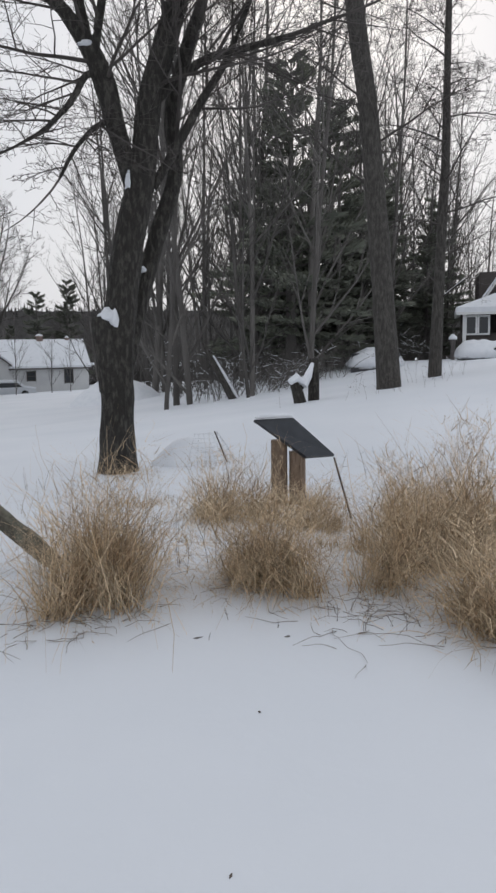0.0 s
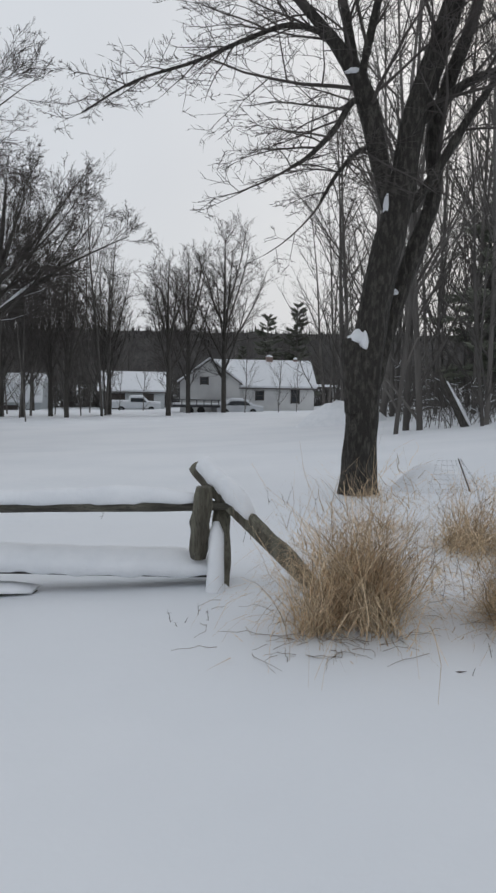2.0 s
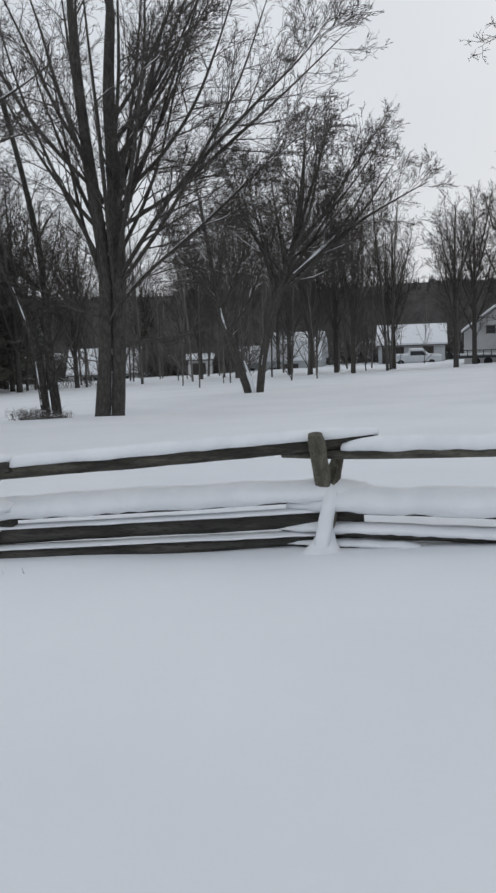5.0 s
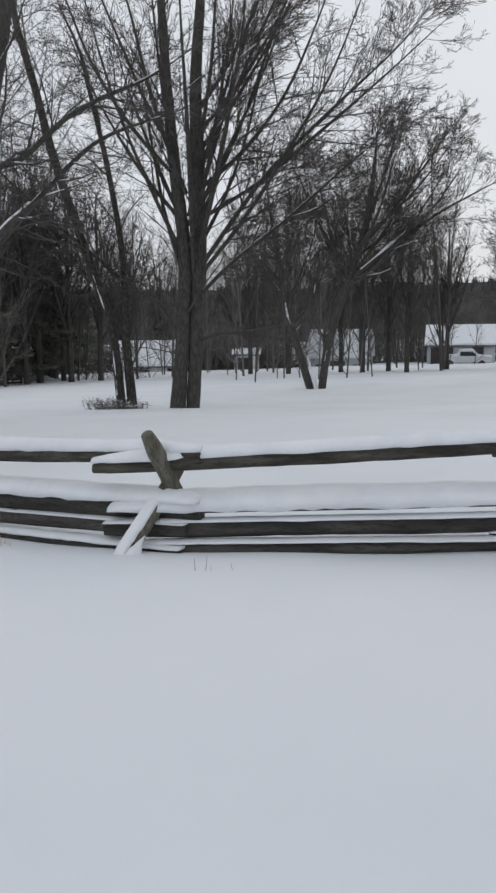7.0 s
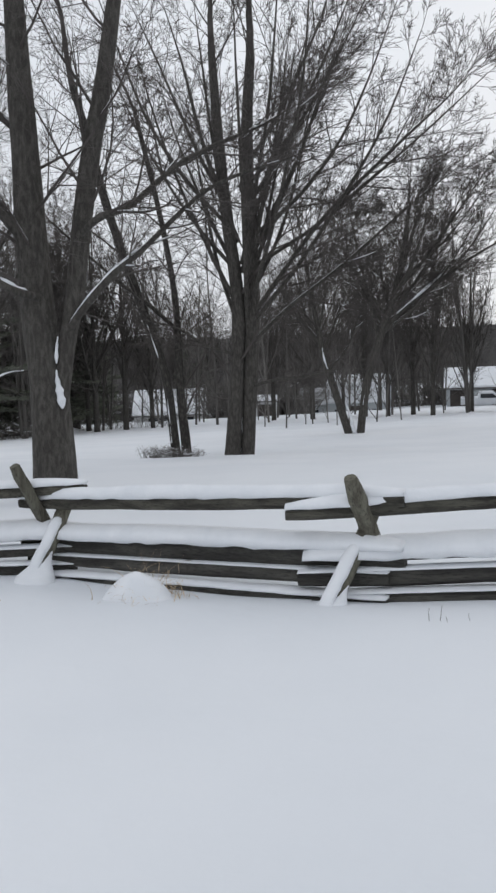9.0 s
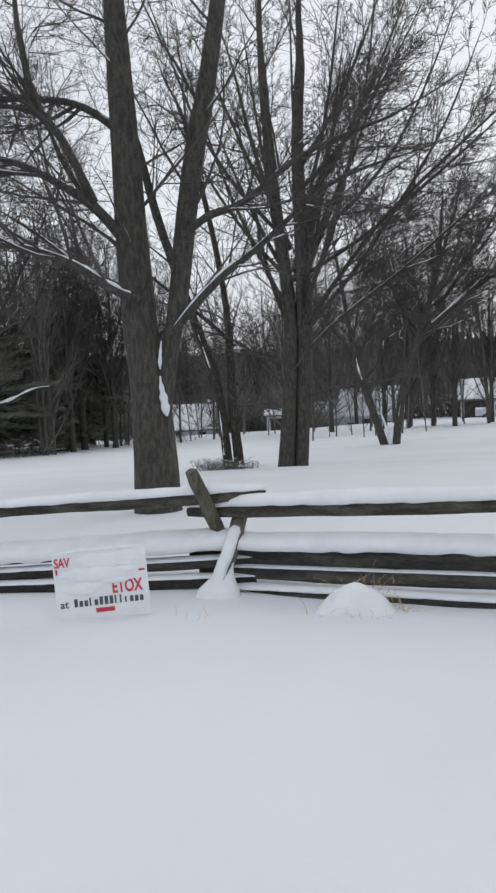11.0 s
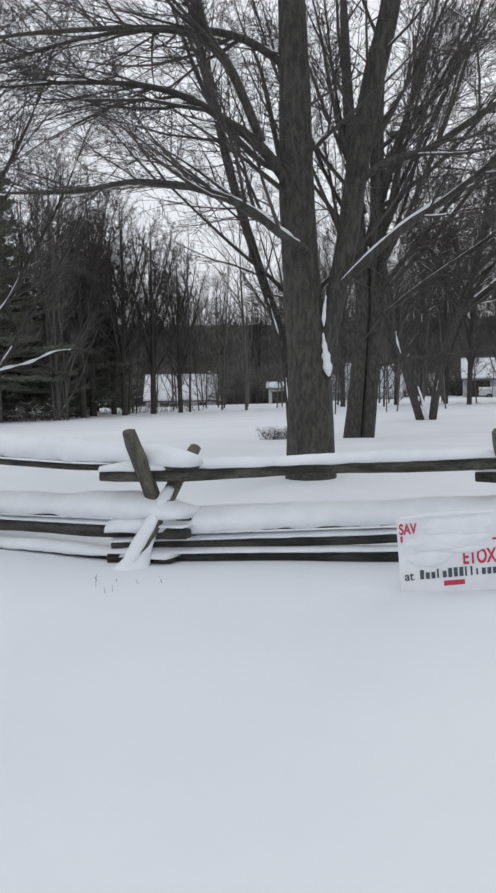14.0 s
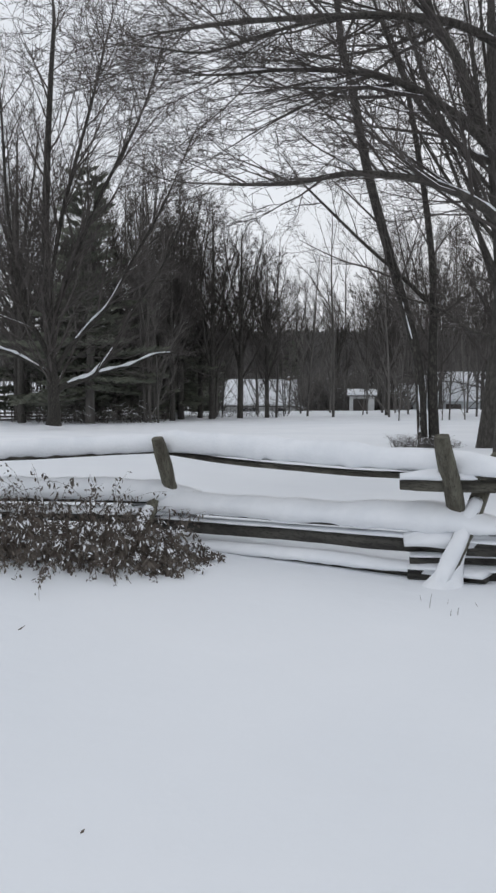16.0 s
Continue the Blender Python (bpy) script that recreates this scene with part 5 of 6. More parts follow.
def car(name, at, rz, paint, label, outline, glass, width=1.8, snow=True, wheels=(0.8, 3.4)):
    t = thing(name, at, label, "car", "", rz)
    g = Geo()
    g.prism(outline, width, "y")
    part("body", g, paint, t, "", False)
    for yy in (-0.01, width - 0.01):
        g = Geo()
        n0 = len(g.v)
        g.prism(glass, 0.02, "y")
        for i in range(n0, len(g.v)):
            g.v[i].y += yy
        part("window", g, GLASS, t)
    for wx in wheels:
        for yy in (0.06, width - 0.06):
            g = Geo()
            g.tube([Vector((wx, yy - 0.1, 0.33)), Vector((wx, yy + 0.1, 0.33))], [0.33, 0.33], 14)
            wh = part("wheel", g, RUBBER, t)
            g = Geo()
            g.tube([Vector((wx, yy - 0.11, 0.33)), Vector((wx, yy + 0.11, 0.33))], [0.18, 0.18], 10)
            part("rim", g, WIRE, wh)
    if snow:
        g = Geo()
        top = [(a, b) for a, b in outline if b > 0.7]
        top.sort()
        lo = [(a, b + 0.01) for a, b in top]
        hi = [(a, b + 0.16) for a, b in top[::-1]]
        g.prism(lo + hi, width * 0.96, "y")
        part("snow_cap", g, SNOWCAP, t, "layer of snow on roof and hood")
    return t


SEDAN = [(0, 0.3), (4.4, 0.3), (4.4, 0.75), (3.4, 0.92), (2.75, 1.42), (1.3, 1.42), (0.55, 0.95), (0, 0.9)]
SEDGL = [(0.8, 0.95), (3.2, 0.95), (2.7, 1.34), (1.35, 1.34)]
PICKUP = [(0, 0.45), (5.2, 0.45), (5.2, 0.95), (3.9, 1.05), (3.3, 1.65), (1.9, 1.65), (1.75, 1.1), (0, 1.1)]
PICKGL = [(2.0, 1.1), (3.7, 1.1), (3.25, 1.55), (2.0, 1.55)]
car("pickup_truck", (-8.4, 88.6, ground_z(-8, 88.6) - 0.25), 3, CARW, "silver pickup truck parked in snow before the garage", PICKUP, PICKGL, wheels=(1.0, 4.2))
car("car", (2.3, 73.0, ground_z(2.5, 73) - 0.35), 14, CARW, "white car under snow parked beside the house", SEDAN, SEDGL)
buried = car("car", (15.1, 26.0, ground_z(14, 27) - 0.80), 62, CARD, "dark car buried under a thick layer of snow", SEDAN, SEDGL, snow=False)
part("snow_cap", snow_ridge(Vector((-0.1, 0.9, 0.98)), Vector((4.5, 0.9, 0.92)), 2.1, 0.62, 5, 0.0), SNOWCAP, buried, "thick rounded snow over the whole car", True)
buried = car("car", (16.9, 24.9, ground_z(18.5, 24) - 1.0), -28, CARD, "dark parked car hidden under a thick white drift", SEDAN, SEDGL, snow=False)
part("snow_cap", snow_ridge(Vector((-0.1, 0.9, 1.0)), Vector((4.5, 0.9, 0.95)), 2.1, 0.66, 8, 0.0), SNOWCAP, buried, "thick rounded snow over the whole car", True)
t = thing("lamp_post", (17.9, 27.0, ground_z(17.9, 27.0)), "short garden lamp post wearing a cap of snow", "lamp post")
g = Geo()
g.tube([Vector((0, 0, -0.3)), Vector((0, 0, 0.5)), Vector((0, 0, 0.78))], [0.09, 0.085, 0.12], 8)
part("post", g, ROOFEDGE, t)
g = Geo()
g.tube([Vector((0, 0, 0.77)), Vector((0, 0, 0.86)), Vector((0, 0, 0.97))], [0.17, 0.16, 0.05], 10)
part("snow_cap", g, SNOWCAP, t, "", True)
t = thing("flatbed_trailer", (-1.5, 72.3, ground_z(-1, 72.3) - 0.15), "dark flatbed trailer loaded low and dusted with snow", "trailer", "", 4)
g = Geo()
g.box((2.0, 1.0, 0.75), (4.2, 2.0, 0.22))
part("bed", g, CARD, t)
g = Geo()
for i in range(7):
    g.box((0.05 + 0.65 * i, 0.0, 1.05), (0.07, 0.07, 0.5))
g.box((2.0, 0.0, 1.3), (4.2, 0.06, 0.08))
part("side_rack", g, CARD, t)
g = Geo()
g.box((2.0, 1.0, 0.92), (4.0, 1.9, 0.12))
part("snow_layer", g, SNOWCAP, t)
for wx in (1.4, 2.4):
    g = Geo()
    g.tube([Vector((wx, -0.05, 0.35)), Vector((wx, 0.15, 0.35))], [0.35, 0.35], 12)
    part("wheel", g, RUBBER, t)


# ---- dry grass ----
def blade(g, p, d, L, w, droop, rng, n=4):
    side = Vector((d.y, -d.x, 0))
    if side.length < 1e-3:
        side = Vector((1, 0, 0))
    side.normalize()
    side.rotate(Matrix.Rotation(rng.uniform(-1.2, 1.2), 3, "Z"))
    d = d.copy()
    i0 = len(g.v)
    for k in range(n + 1):
        ww = w * (1 - 0.85 * k / n)
        g.v.extend((p + side * ww, p - side * ww))
        d = (d + Vector((rng.gauss(0, 0.25), rng.gauss(0, 0.25), -droop * (0.1 + 2.4 * (k / n) ** 2)))).normalized()
        p = p + d * (L / n)
    for k in range(n):
        a = i0 + 2 * k
        g.f.append((a, a + 1, a + 3, a + 2))


def grass_clump(x, y, rx, ry, h, n, seed, label, tangle=1.9, lean=(0, 0)):
    """A wild tuft: several uneven sub-tufts, stray curling blades, and matted straw at the foot."""
    rng = random.Random(seed)
    base = Vector((x, y, ground_z(x, y)))
    t = thing("grass_clump", base, label, "dry grass", "clumps of dry grass")
    tufts = []
    for _ in range(max(5, int(7 * rx / 0.3))):
        a, q = rng.uniform(0, 2 * math.pi), math.sqrt(rng.random())
        tufts.append((math.cos(a) * rx * q, math.sin(a) * ry * q, rng.gauss(0, 0.30) + lean[0], rng.gauss(0, 0.26) + lean[1], rng.uniform(0.45, 1.25) * (1 - 0.25 * q), rng.uniform(0.03, 0.10)))
    g = Geo()
    for _ in range(int(n * 1.3)):
        cx, cy, lx, ly, hf, sp = rng.choice(tufts)
        px, py = cx + rng.gauss(0, sp), cy + rng.gauss(0, sp)
        p = Vector((px, py, ground_z(x + px, y + py) - base.z - 0.03))
        stray = rng.random() < 0.26
        k = 0.65 if stray else 0.27
        d = Vector((lx + rng.gauss(0, k), ly + rng.gauss(0, k), 1)).normalized()
        L = h * hf * rng.uniform(0.45, 1.15)
        blade(g, p, d, L, rng.uniform(0.0016, 0.0044), rng.uniform(0.2, 0.9) if stray else rng.uniform(0.0, 0.55), rng, 6)
    tagged(part("straw", g, STRAW, t), kind="stuff")
    g = Geo()
    for _ in range(int(n * tangle)):
        cx, cy, lx, ly, hf, sp = rng.choice(tufts)
        low = rng.random() < 0.3
        w = 0.17 if low else 0.09
        px, py = cx + rng.gauss(0, w), cy + rng.gauss(0, w)
        f = rng.random() ** 2 * 0.12 if low else rng.uniform(0.05, 0.8) * hf
        p = Vector((px + lx * f * h, py + ly * f * h, ground_z(x + px, y + py) - base.z + f * h))
        b = rng.uniform(0, 2 * math.pi)
        d = Vector((math.cos(b), math.sin(b), rng.uniform(-0.7, 0.4) if low else rng.uniform(-0.6, 1.2))).normalized()
        blade(g, p, d, rng.uniform(0.07, 0.26), rng.uniform(0.0013, 0.0034), rng.uniform(0.0, 0.25), rng, 4)
    tagged(part("matted_straw", g, STRAW, t, "broken and matted straw"), kind="stuff")
    return t


TALL = "thick tuft of tall tan dry grass standing in the snow"
grass_clump(0.62, 4.45, 0.36, 0.28, 0.95, 1350, 1, TALL)
grass_clump(1.90, 4.22, 0.46, 0.32, 0.80, 1450, 2, TALL, lean=(0.05, 0))
grass_clump(2.98, 4.5, 0.42, 0.32, 1.02, 1700, 3, "largest tuft of tan dry grass, leaning and tangled", lean=(-0.08, 0))
grass_clump(2.45, 3.30, 0.20, 0.34, 0.82, 1000, 4, TALL)
grass_clump(1.98, 6.1, 0.32, 0.3, 0.80, 620, 5, "thin tuft of pale dry grass behind the others")
grass_clump(2.46, 5.75, 0.36, 0.3, 0.58, 560, 6, "thin tuft of pale dry grass beside the dark panel")
grass_clump(1.6, 6.9, 0.35, 0.2, 0.25, 160, 7, "sparse low dry grass poking out of the snow", 0.2)
grass_clump(1.30, 5.3, 0.28, 0.4, 0.34, 110, 8, "sparse dry stalks standing in the snow", 0.3)
grass_clump(3.4, 4.3, 0.40, 0.4, 0.8, 1300, 9, TALL)
grass_clump(3.3, 5.3, 0.5, 0.4, 0.6, 800, 10, "pale thin dry grass at the edge of the tufts")
grass_clump(2.76, 6.22, 0.22, 0.12, 0.34, 260, 11, "thin dry grass round the feet of the panel posts", 0.6)
grass_clump(2.35, 4.75, 0.25, 0.3, 0.42, 200, 12, "sparse dry stalks standing in the snow", 0.5)
grass_clump(1.58, 8.55, 0.16, 0.08, 0.32, 90, 13, "few dry stalks at the foot of the tree", 0.4)
grass_clump(0.98, 4.9, 0.16, 0.2, 0.4, 60, 14, "sparse dry stalks standing in the snow", 0.4)


def weed_stalks(x, y, n, h, spread, seed, label, mat_=WEED, side=4):
    rng = random.Random(seed)
    base = Vector((x, y, ground_z(x, y)))
    t = thing("dead_weed", base, label, "weed", "dead weeds in the snow")
    g = Geo()
    for _ in range(n):
        if n <= 26:
            g = Geo()
        px, py = rng.gauss(0, spread), rng.gauss(0, spread * 0.6)
        p = Vector((px, py, ground_z(x + px, y + py) - base.z - 0.02))
        d = Vector((rng.gauss(0, 0.22), rng.gauss(0, 0.2), 1)).normalized()
        pts = [p]
        L = h * rng.uniform(0.5, 1.15)
        for k in range(4):
            d = (d + Vector((rng.gauss(0, 0.08), rng.gauss(0, 0.08), -0.02))).normalized()
            pts.append(pts[-1] + d * L / 4)
        g.tube(pts, [0.0022, 0.002, 0.0016, 0.0013, 0.0008], 3, False)
        for _ in range(side):
            k = rng.randint(1, 3)
            b = rng.uniform(0, 2 * math.pi)
            q = pts[k] + Vector((math.cos(b), math.sin(b), rng.uniform(0.1, 0.9))) * L * 0.16
            g.tube([pts[k], q], [0.0014, 0.0007], 3, False)
        if n <= 26:
            part("stem", g, mat_, t)
    if n > 26:
        tagged(part("stem_tangle", g, mat_, t), kind="stuff")
    return t


weed_stalks(1.08, 4.75, 14, 0.40, 0.14, 1, "thin brown weed stalks between the grass tufts")
weed_stalks(1.25, 3.75, 4, 0.10, 0.22, 2, "small broken weed stems lying on snow")
weed_stalks(2.10, 3.45, 7, 0.18, 0.16, 3, "small broken weed stems lying on snow")
weed_stalks(2.5, 2.9, 5, 0.16, 0.10, 4, "small broken weed stems lying on snow")
weed_stalks(0.28, 6.6, 2, 0.55, 0.06, 5, "two thin tall weed stalks behind the fence", side=0)
weed_stalks(1.25, 8.0, 1, 0.6, 0.05, 6, "single thin weed stalk by the tree", side=0)
weed_stalks(-0.05, 4.45, 5, 0.10, 0.25, 7, "small broken weed stems lying on snow")
grass_clump(-6.70, 5.12, 0.30, 0.22, 0.42, 130, 21, "fine dry grass standing up round a snow mound", 0.25)
weed_stalks(-10.1, 4.55, 7, 0.09, 0.25, 9, "short dry stems sticking out of the snow", WEED, 0)
weed_stalks(-4.6, 4.7, 4, 0.10, 0.08, 10, "short dry stems sticking out of the snow", WEED, 0)
weed_stalks(-7.7, 4.75, 5, 0.12, 0.1, 11, "short dry stems sticking out of the snow", STRAW, 0)
weed_stalks(3.6, 5.6, 14, 0.6, 0.35, 12, "tall thin weed stalks above the grass")
weed_stalks(4.3, 7.2, 9, 0.35, 0.6, 13, "scattered thin weeds in the deep snow")
weed_stalks(0.15, 8.0, 8, 0.22, 0.5, 14, "scattered thin weeds in the deep snow")
weed_stalks(8.2, 14.6, 16, 0.7, 0.7, 15, "brown weeds and saplings at the foot of the trees")
weed_stalks(10.0, 16.0, 14, 0.8, 0.5, 16, "brown weeds and saplings at the foot of the trees")


def fallen_stems(x, y, n, length, spread, seed, mat_=WEED):
    """Thin bent stems lying on the snow."""
    rng = random.Random(seed)
    t = thing("plant_litter", (x, y, ground_z(x, y)), "thin broken stems lying bent across the snow", "plant debris", "debris on the snow")
    for _ in range(n):
        px, py = rng.gauss(0, spread), rng.gauss(0, spread * 0.5)
        b = rng.uniform(0, 2 * math.pi)
        pts, c = [], Vector((px, py, 0))
        L = length * rng.uniform(0.4, 1.2)
        for k in range(6):
            c.z = ground_z(x + c.x, y + c.y) - ground_z(x, y) + 0.004 + 0.05 * L * math.sin(math.pi * k / 5) * rng.random() * 2
            pts.append(c.copy())
            b += rng.gauss(0, 0.35)
            c = c + Vector((math.cos(b), math.sin(b), 0)) * L / 5
        g = Geo()
        g.tube(pts, [0.0017, 0.0016, 0.0015, 0.0013, 0.0011, 0.0008], 4, False)
        part("stem", g, mat_, t)


fallen_stems(1.75, 3.62, 13, 0.30, 0.24, 1, LITTER)
fallen_stems(2.30, 3.15, 14, 0.28, 0.18, 2, LITTER)
fallen_stems(0.50, 4.12, 22, 0.24, 0.22, 3, LITTER)
fallen_stems(1.15, 4.3, 8, 0.26, 0.2, 4, LITTER)
fallen_stems(0.1, 4.6, 6, 0.2, 0.22, 5, LITTER)
fallen_stems(2.3, 3.5, 14, 0.25, 0.2, 6, STRAW)
fallen_stems(1.85, 3.85, 16, 0.25, 0.24, 8, LITTER)
fallen_stems(1.45, 6.0, 10, 0.25, 0.35, 7, STRAW)
fallen_stems(2.12, 3.55, 18, 0.32, 0.26, 9, LITTER)
fallen_stems(2.55, 3.0, 14, 0.26, 0.15, 10, LITTER)
fallen_stems(0.52, 4.08, 28, 0.2, 0.24, 12, LITTER)
fallen_stems(1.7, 3.45, 5, 0.4, 0.14, 13, LITTER)
fallen_stems(2.48, 2.85, 6, 0.45, 0.1, 14, LITTER)
fallen_stems(1.2, 5.2, 18, 0.30, 0.35, 11, STRAW)


def snow_mound(name, x, y, rx, ry, h, seed, label, peak=2.1):
    g = Geo()
    n, m = 20, 8
    base = ground_z(x, y)
    for j in range(m + 1):
        f = j / m
        for k in range(n):
            th = 2 * math.pi * k / n
            r = (1 - f) * (1 + 0.15 * noise.noise((math.cos(th) * 1.4, math.sin(th) * 1.4, seed)))
            px, py = x + math.cos(th) * rx * r, y + math.sin(th) * ry * r
            z = ground_z(px, py) - 0.06 + (h + 0.06) * (1 - (1 - f) ** peak) * (1 + 0.22 * noise.noise((px * 5, py * 5, seed)))
            g.v.append((px, py, z))
    for j in range(m):
        for k in range(n):
            a, b = j * n + k, j * n + (k + 1) % n
            g.f.append((a, b, b + n, a + n))
    return solo(name, g, SNOWCAP, label, "snow mound", smooth=True)


snow_mound("snow_mound", -6.70, 5.1, 0.30, 0.22, 0.18, 1, "rounded snow mound over a grass tuft beside the fence")
snow_mound("snow_mound", 2.50, 9.1, 0.5, 0.36, 0.30, 2, "snow heaped inside a sagging wire cage")
snow_mound("snow_mound", 6.0, 33.0, 2.0, 1.5, 0.9, 3, "low heap of snow at the edge of the woods")
snow_mound("snow_mound", -41, 62, 2.4, 1.5, 0.9, 4, "low heap of snow at the edge of the woods")

# wire cage and garden stakes
t = thing("wire_cage", (2.62, 9.0, ground_z(2.6, 9.0)), "sagging wire netting cage half buried in snow", "wire netting")
g = Geo()
for k in range(9):
    th = math.pi * (1.3 + 0.7 * k / 8)
    a = Vector((0.4 * math.cos(th), 0.3 * math.sin(th), 0))
    g.tube([a, Vector((a.x * 0.75, a.y * 0.75, 0.2)), Vector((a.x * 0.45, a.y * 0.45, 0.36))], [0.001] * 3, 3, False)
for j in range(7):
    z = 0.05 + 0.05 * j
    pts = [Vector((0.4 * math.cos(math.pi * (1.3 + 0.7 * k / 12)) * (1 - z * 1.45), 0.3 * math.sin(math.pi * (1.3 + 0.7 * k / 12)) * (1 - z * 1.45), z)) for k in range(13)]
    g.tube(pts, [0.001] * 13, 3, False)
part("netting", g, WIRE, t)
for name, pts in (("garden_stake", ((2.78, 9.0, 0.36), (2.92, 8.9, -0.06))), ("garden_stake", ((2.82, 5.9, 0.48), (2.93, 5.75, -0.1)))):
    g = Geo()
    a, b = Vector(pts[0]), Vector(pts[1])
    z0 = ground_z(b.x, b.y)
    g.tube([a + Vector((0, 0, z0)), b + Vector((0, 0, z0))], [0.008, 0.009], 6)
    solo(name, g, WEED, "thin dark garden stake leaning in the snow", "stake")

# ---- reading panel on two posts ----
t = thing("interpretive_panel", (2.82, 6.75, ground_z(2.82, 6.75)), "tilted black information panel on two brown wooden posts", "sign")
b0 = Vector((2.82, 6.75, ground_z(2.82, 6.75)))
TL, TR, BR, BL = Vector((2.39, 6.567, 0.885)), Vector((2.76, 6.60, 0.885)), Vector((3.08, 6.43, 0.56)), Vector((2.79, 6.377, 0.565))
nrm = (TR - TL).cross(BL - TL).normalized()
if nrm.z < 0:
    nrm = -nrm
g = Geo()
for off in (0, -0.035):
    for q in (TL, TR, BR, BL):
        g.v.append(q + nrm * off - b0)
for q in ((0, 1, 2, 3), (7, 6, 5, 4), (0, 4, 5, 1), (1, 5, 6, 2), (2, 6, 7, 3), (3, 7, 4, 0)):
    g.f.append(q)
part("panel", g, PANEL, t)
for px, py, top, sd in ((2.61, 6.56, 0.70, 5), (2.755, 6.50, 0.60, 6)):
    a, c = Vector((px, py, top)) - b0, Vector((px, py, b0.z - 0.1)) - b0
    g = Geo()
    g.tube([c, c.lerp(a, 0.4), c.lerp(a, 0.75), a], [0.075, 0.072, 0.072, 0.07], 10, rough=0.03, rng=random.Random(sd))
    part("post", g, ENDWOOD, t)

part("snow_cap", snow_ridge(TL - b0, TR - b0, 0.05, 0.03, 77, 0.012, 0.02, 0.95, 16), SNOWCAP, t, "thin snow along the upper edge", True)

# ---- yard sign ----
SIGN = pose(-8.27, 4.66, ground_z(-8.27, 4.66) + 0.0, 0, 0, 20)
t = thing("yard_sign", (0, 0, 0), "white corrugated plastic yard sign with red and grey lettering", "sign")
t.matrix_world = SIGN @ pose(0, 0, 0, -4, -3, 0)
g = Geo()
g.box((0, 0, 0.21), (0.60, 0.008, 0.44))
part("board", g, COROPLAST, t)
g = Geo()
for px in (-0.15, 0.15):
    g.tube([Vector((px, 0.006, -0.2)), Vector((px, 0.006, 0.25))], [0.003, 0.003], 5)
part("wire_stand", g, WIRE, t)


def lettering(text, size, x, z, ink, parent, bold=0.0, squeeze=1.0):
    cu = bpy.data.curves.new("lettering", "FONT")
    cu.body, cu.size, cu.extrude, cu.offset = text, size, 0.0008, bold
    tmp = bpy.data.objects.new("tmp", cu)
    scene.collection.objects.link(tmp)
    me = bpy.data.meshes.new_from_object(tmp.evaluated_get(bpy.context.evaluated_depsgraph_get()))
    bpy.data.objects.remove(tmp)
    me.materials.clear()
    me.materials.append(ink)
    me.transform(Matrix.Translation((x, -0.0062, z)) @ Matrix.Rotation(radians(90), 4, "X") @ Matrix.Diagonal((squeeze, 1, 1, 1)))
    ob = new("lettering", me)
    ob.parent = parent
    return ob


def bars(rows, ink, parent, name="printed_bar"):
    for x, z, w, h in rows:
        g = Geo()
        g.box((x + w / 2, -0.0055, z + h / 2), (w, 0.003, h))
        part(name, g, ink, parent)


lettering("SAV", 0.085, -0.29, 0.345, REDINK, t, 0.002, 0.68)
lettering("ETOX", 0.112, 0.065, 0.150, REDINK, t, 0.003, 0.66)
lettering("at", 0.07, -0.275, 0.082, GREYINK, t, 0.001)
for k in range(14):
    bars(((-0.185 + 0.0325 * k, 0.082, 0.010 if k in (3, 8, 9, 10) else 0.022, 0.052 if k in (0, 3, 5, 6, 7, 8, 9) else 0.037),), GREYINK, t)
bars(((-0.05, 0.035, 0.12, 0.028),), REDINK, t)
bars(((-0.285, 0.30, 0.012, 0.035), (0.245, 0.275, 0.04, 0.012)), REDINK, t)


def stuck_snow(x, z, rx, rz, seed):
    """A ragged patch of snow blown flat against the board."""
    g = Geo()
    n = 26
    for f, dy in ((1.0, -0.0045), (0.9, -0.011), (0.55, -0.016), (0.0, -0.018)):
        for k in range(n):
            th = 2 * math.pi * k / n
            q = f * (1 + 0.32 * noise.noise((math.cos(th) * 1.8, math.sin(th) * 1.8, seed)) + 0.16 * noise.noise((math.cos(th) * 6, math.sin(th) * 6, seed)))
            g.v.append((x + math.cos(th) * rx * q, dy, z + math.sin(th) * rz * q))
    for j in range(3):
        for k in range(n):
            g.f.append((j * n + k, j * n + (k + 1) % n, (j + 1) * n + (k + 1) % n, (j + 1) * n + k))
    part("stuck_snow", g, SNOWCAP, t, "snow blown onto the printed face", True)


stuck_snow(0.05, 0.365, 0.22, 0.055, 1)
stuck_snow(-0.02, 0.285, 0.24, 0.05, 2)
stuck_snow(-0.13, 0.195, 0.13, 0.042, 3)
stuck_snow(0.09, 0.232, 0.10, 0.022, 4)
g = Geo()
g.tube([Vector((-0.28, 0.0, 0.435)), Vector((-0.1, 0, 0.44)), Vector((0.1, 0, 0.438)), Vector((0.28, 0, 0.434))], [0.008, 0.016, 0.014, 0.008], 6)
part("snow_cap", g, SNOWCAP, t)

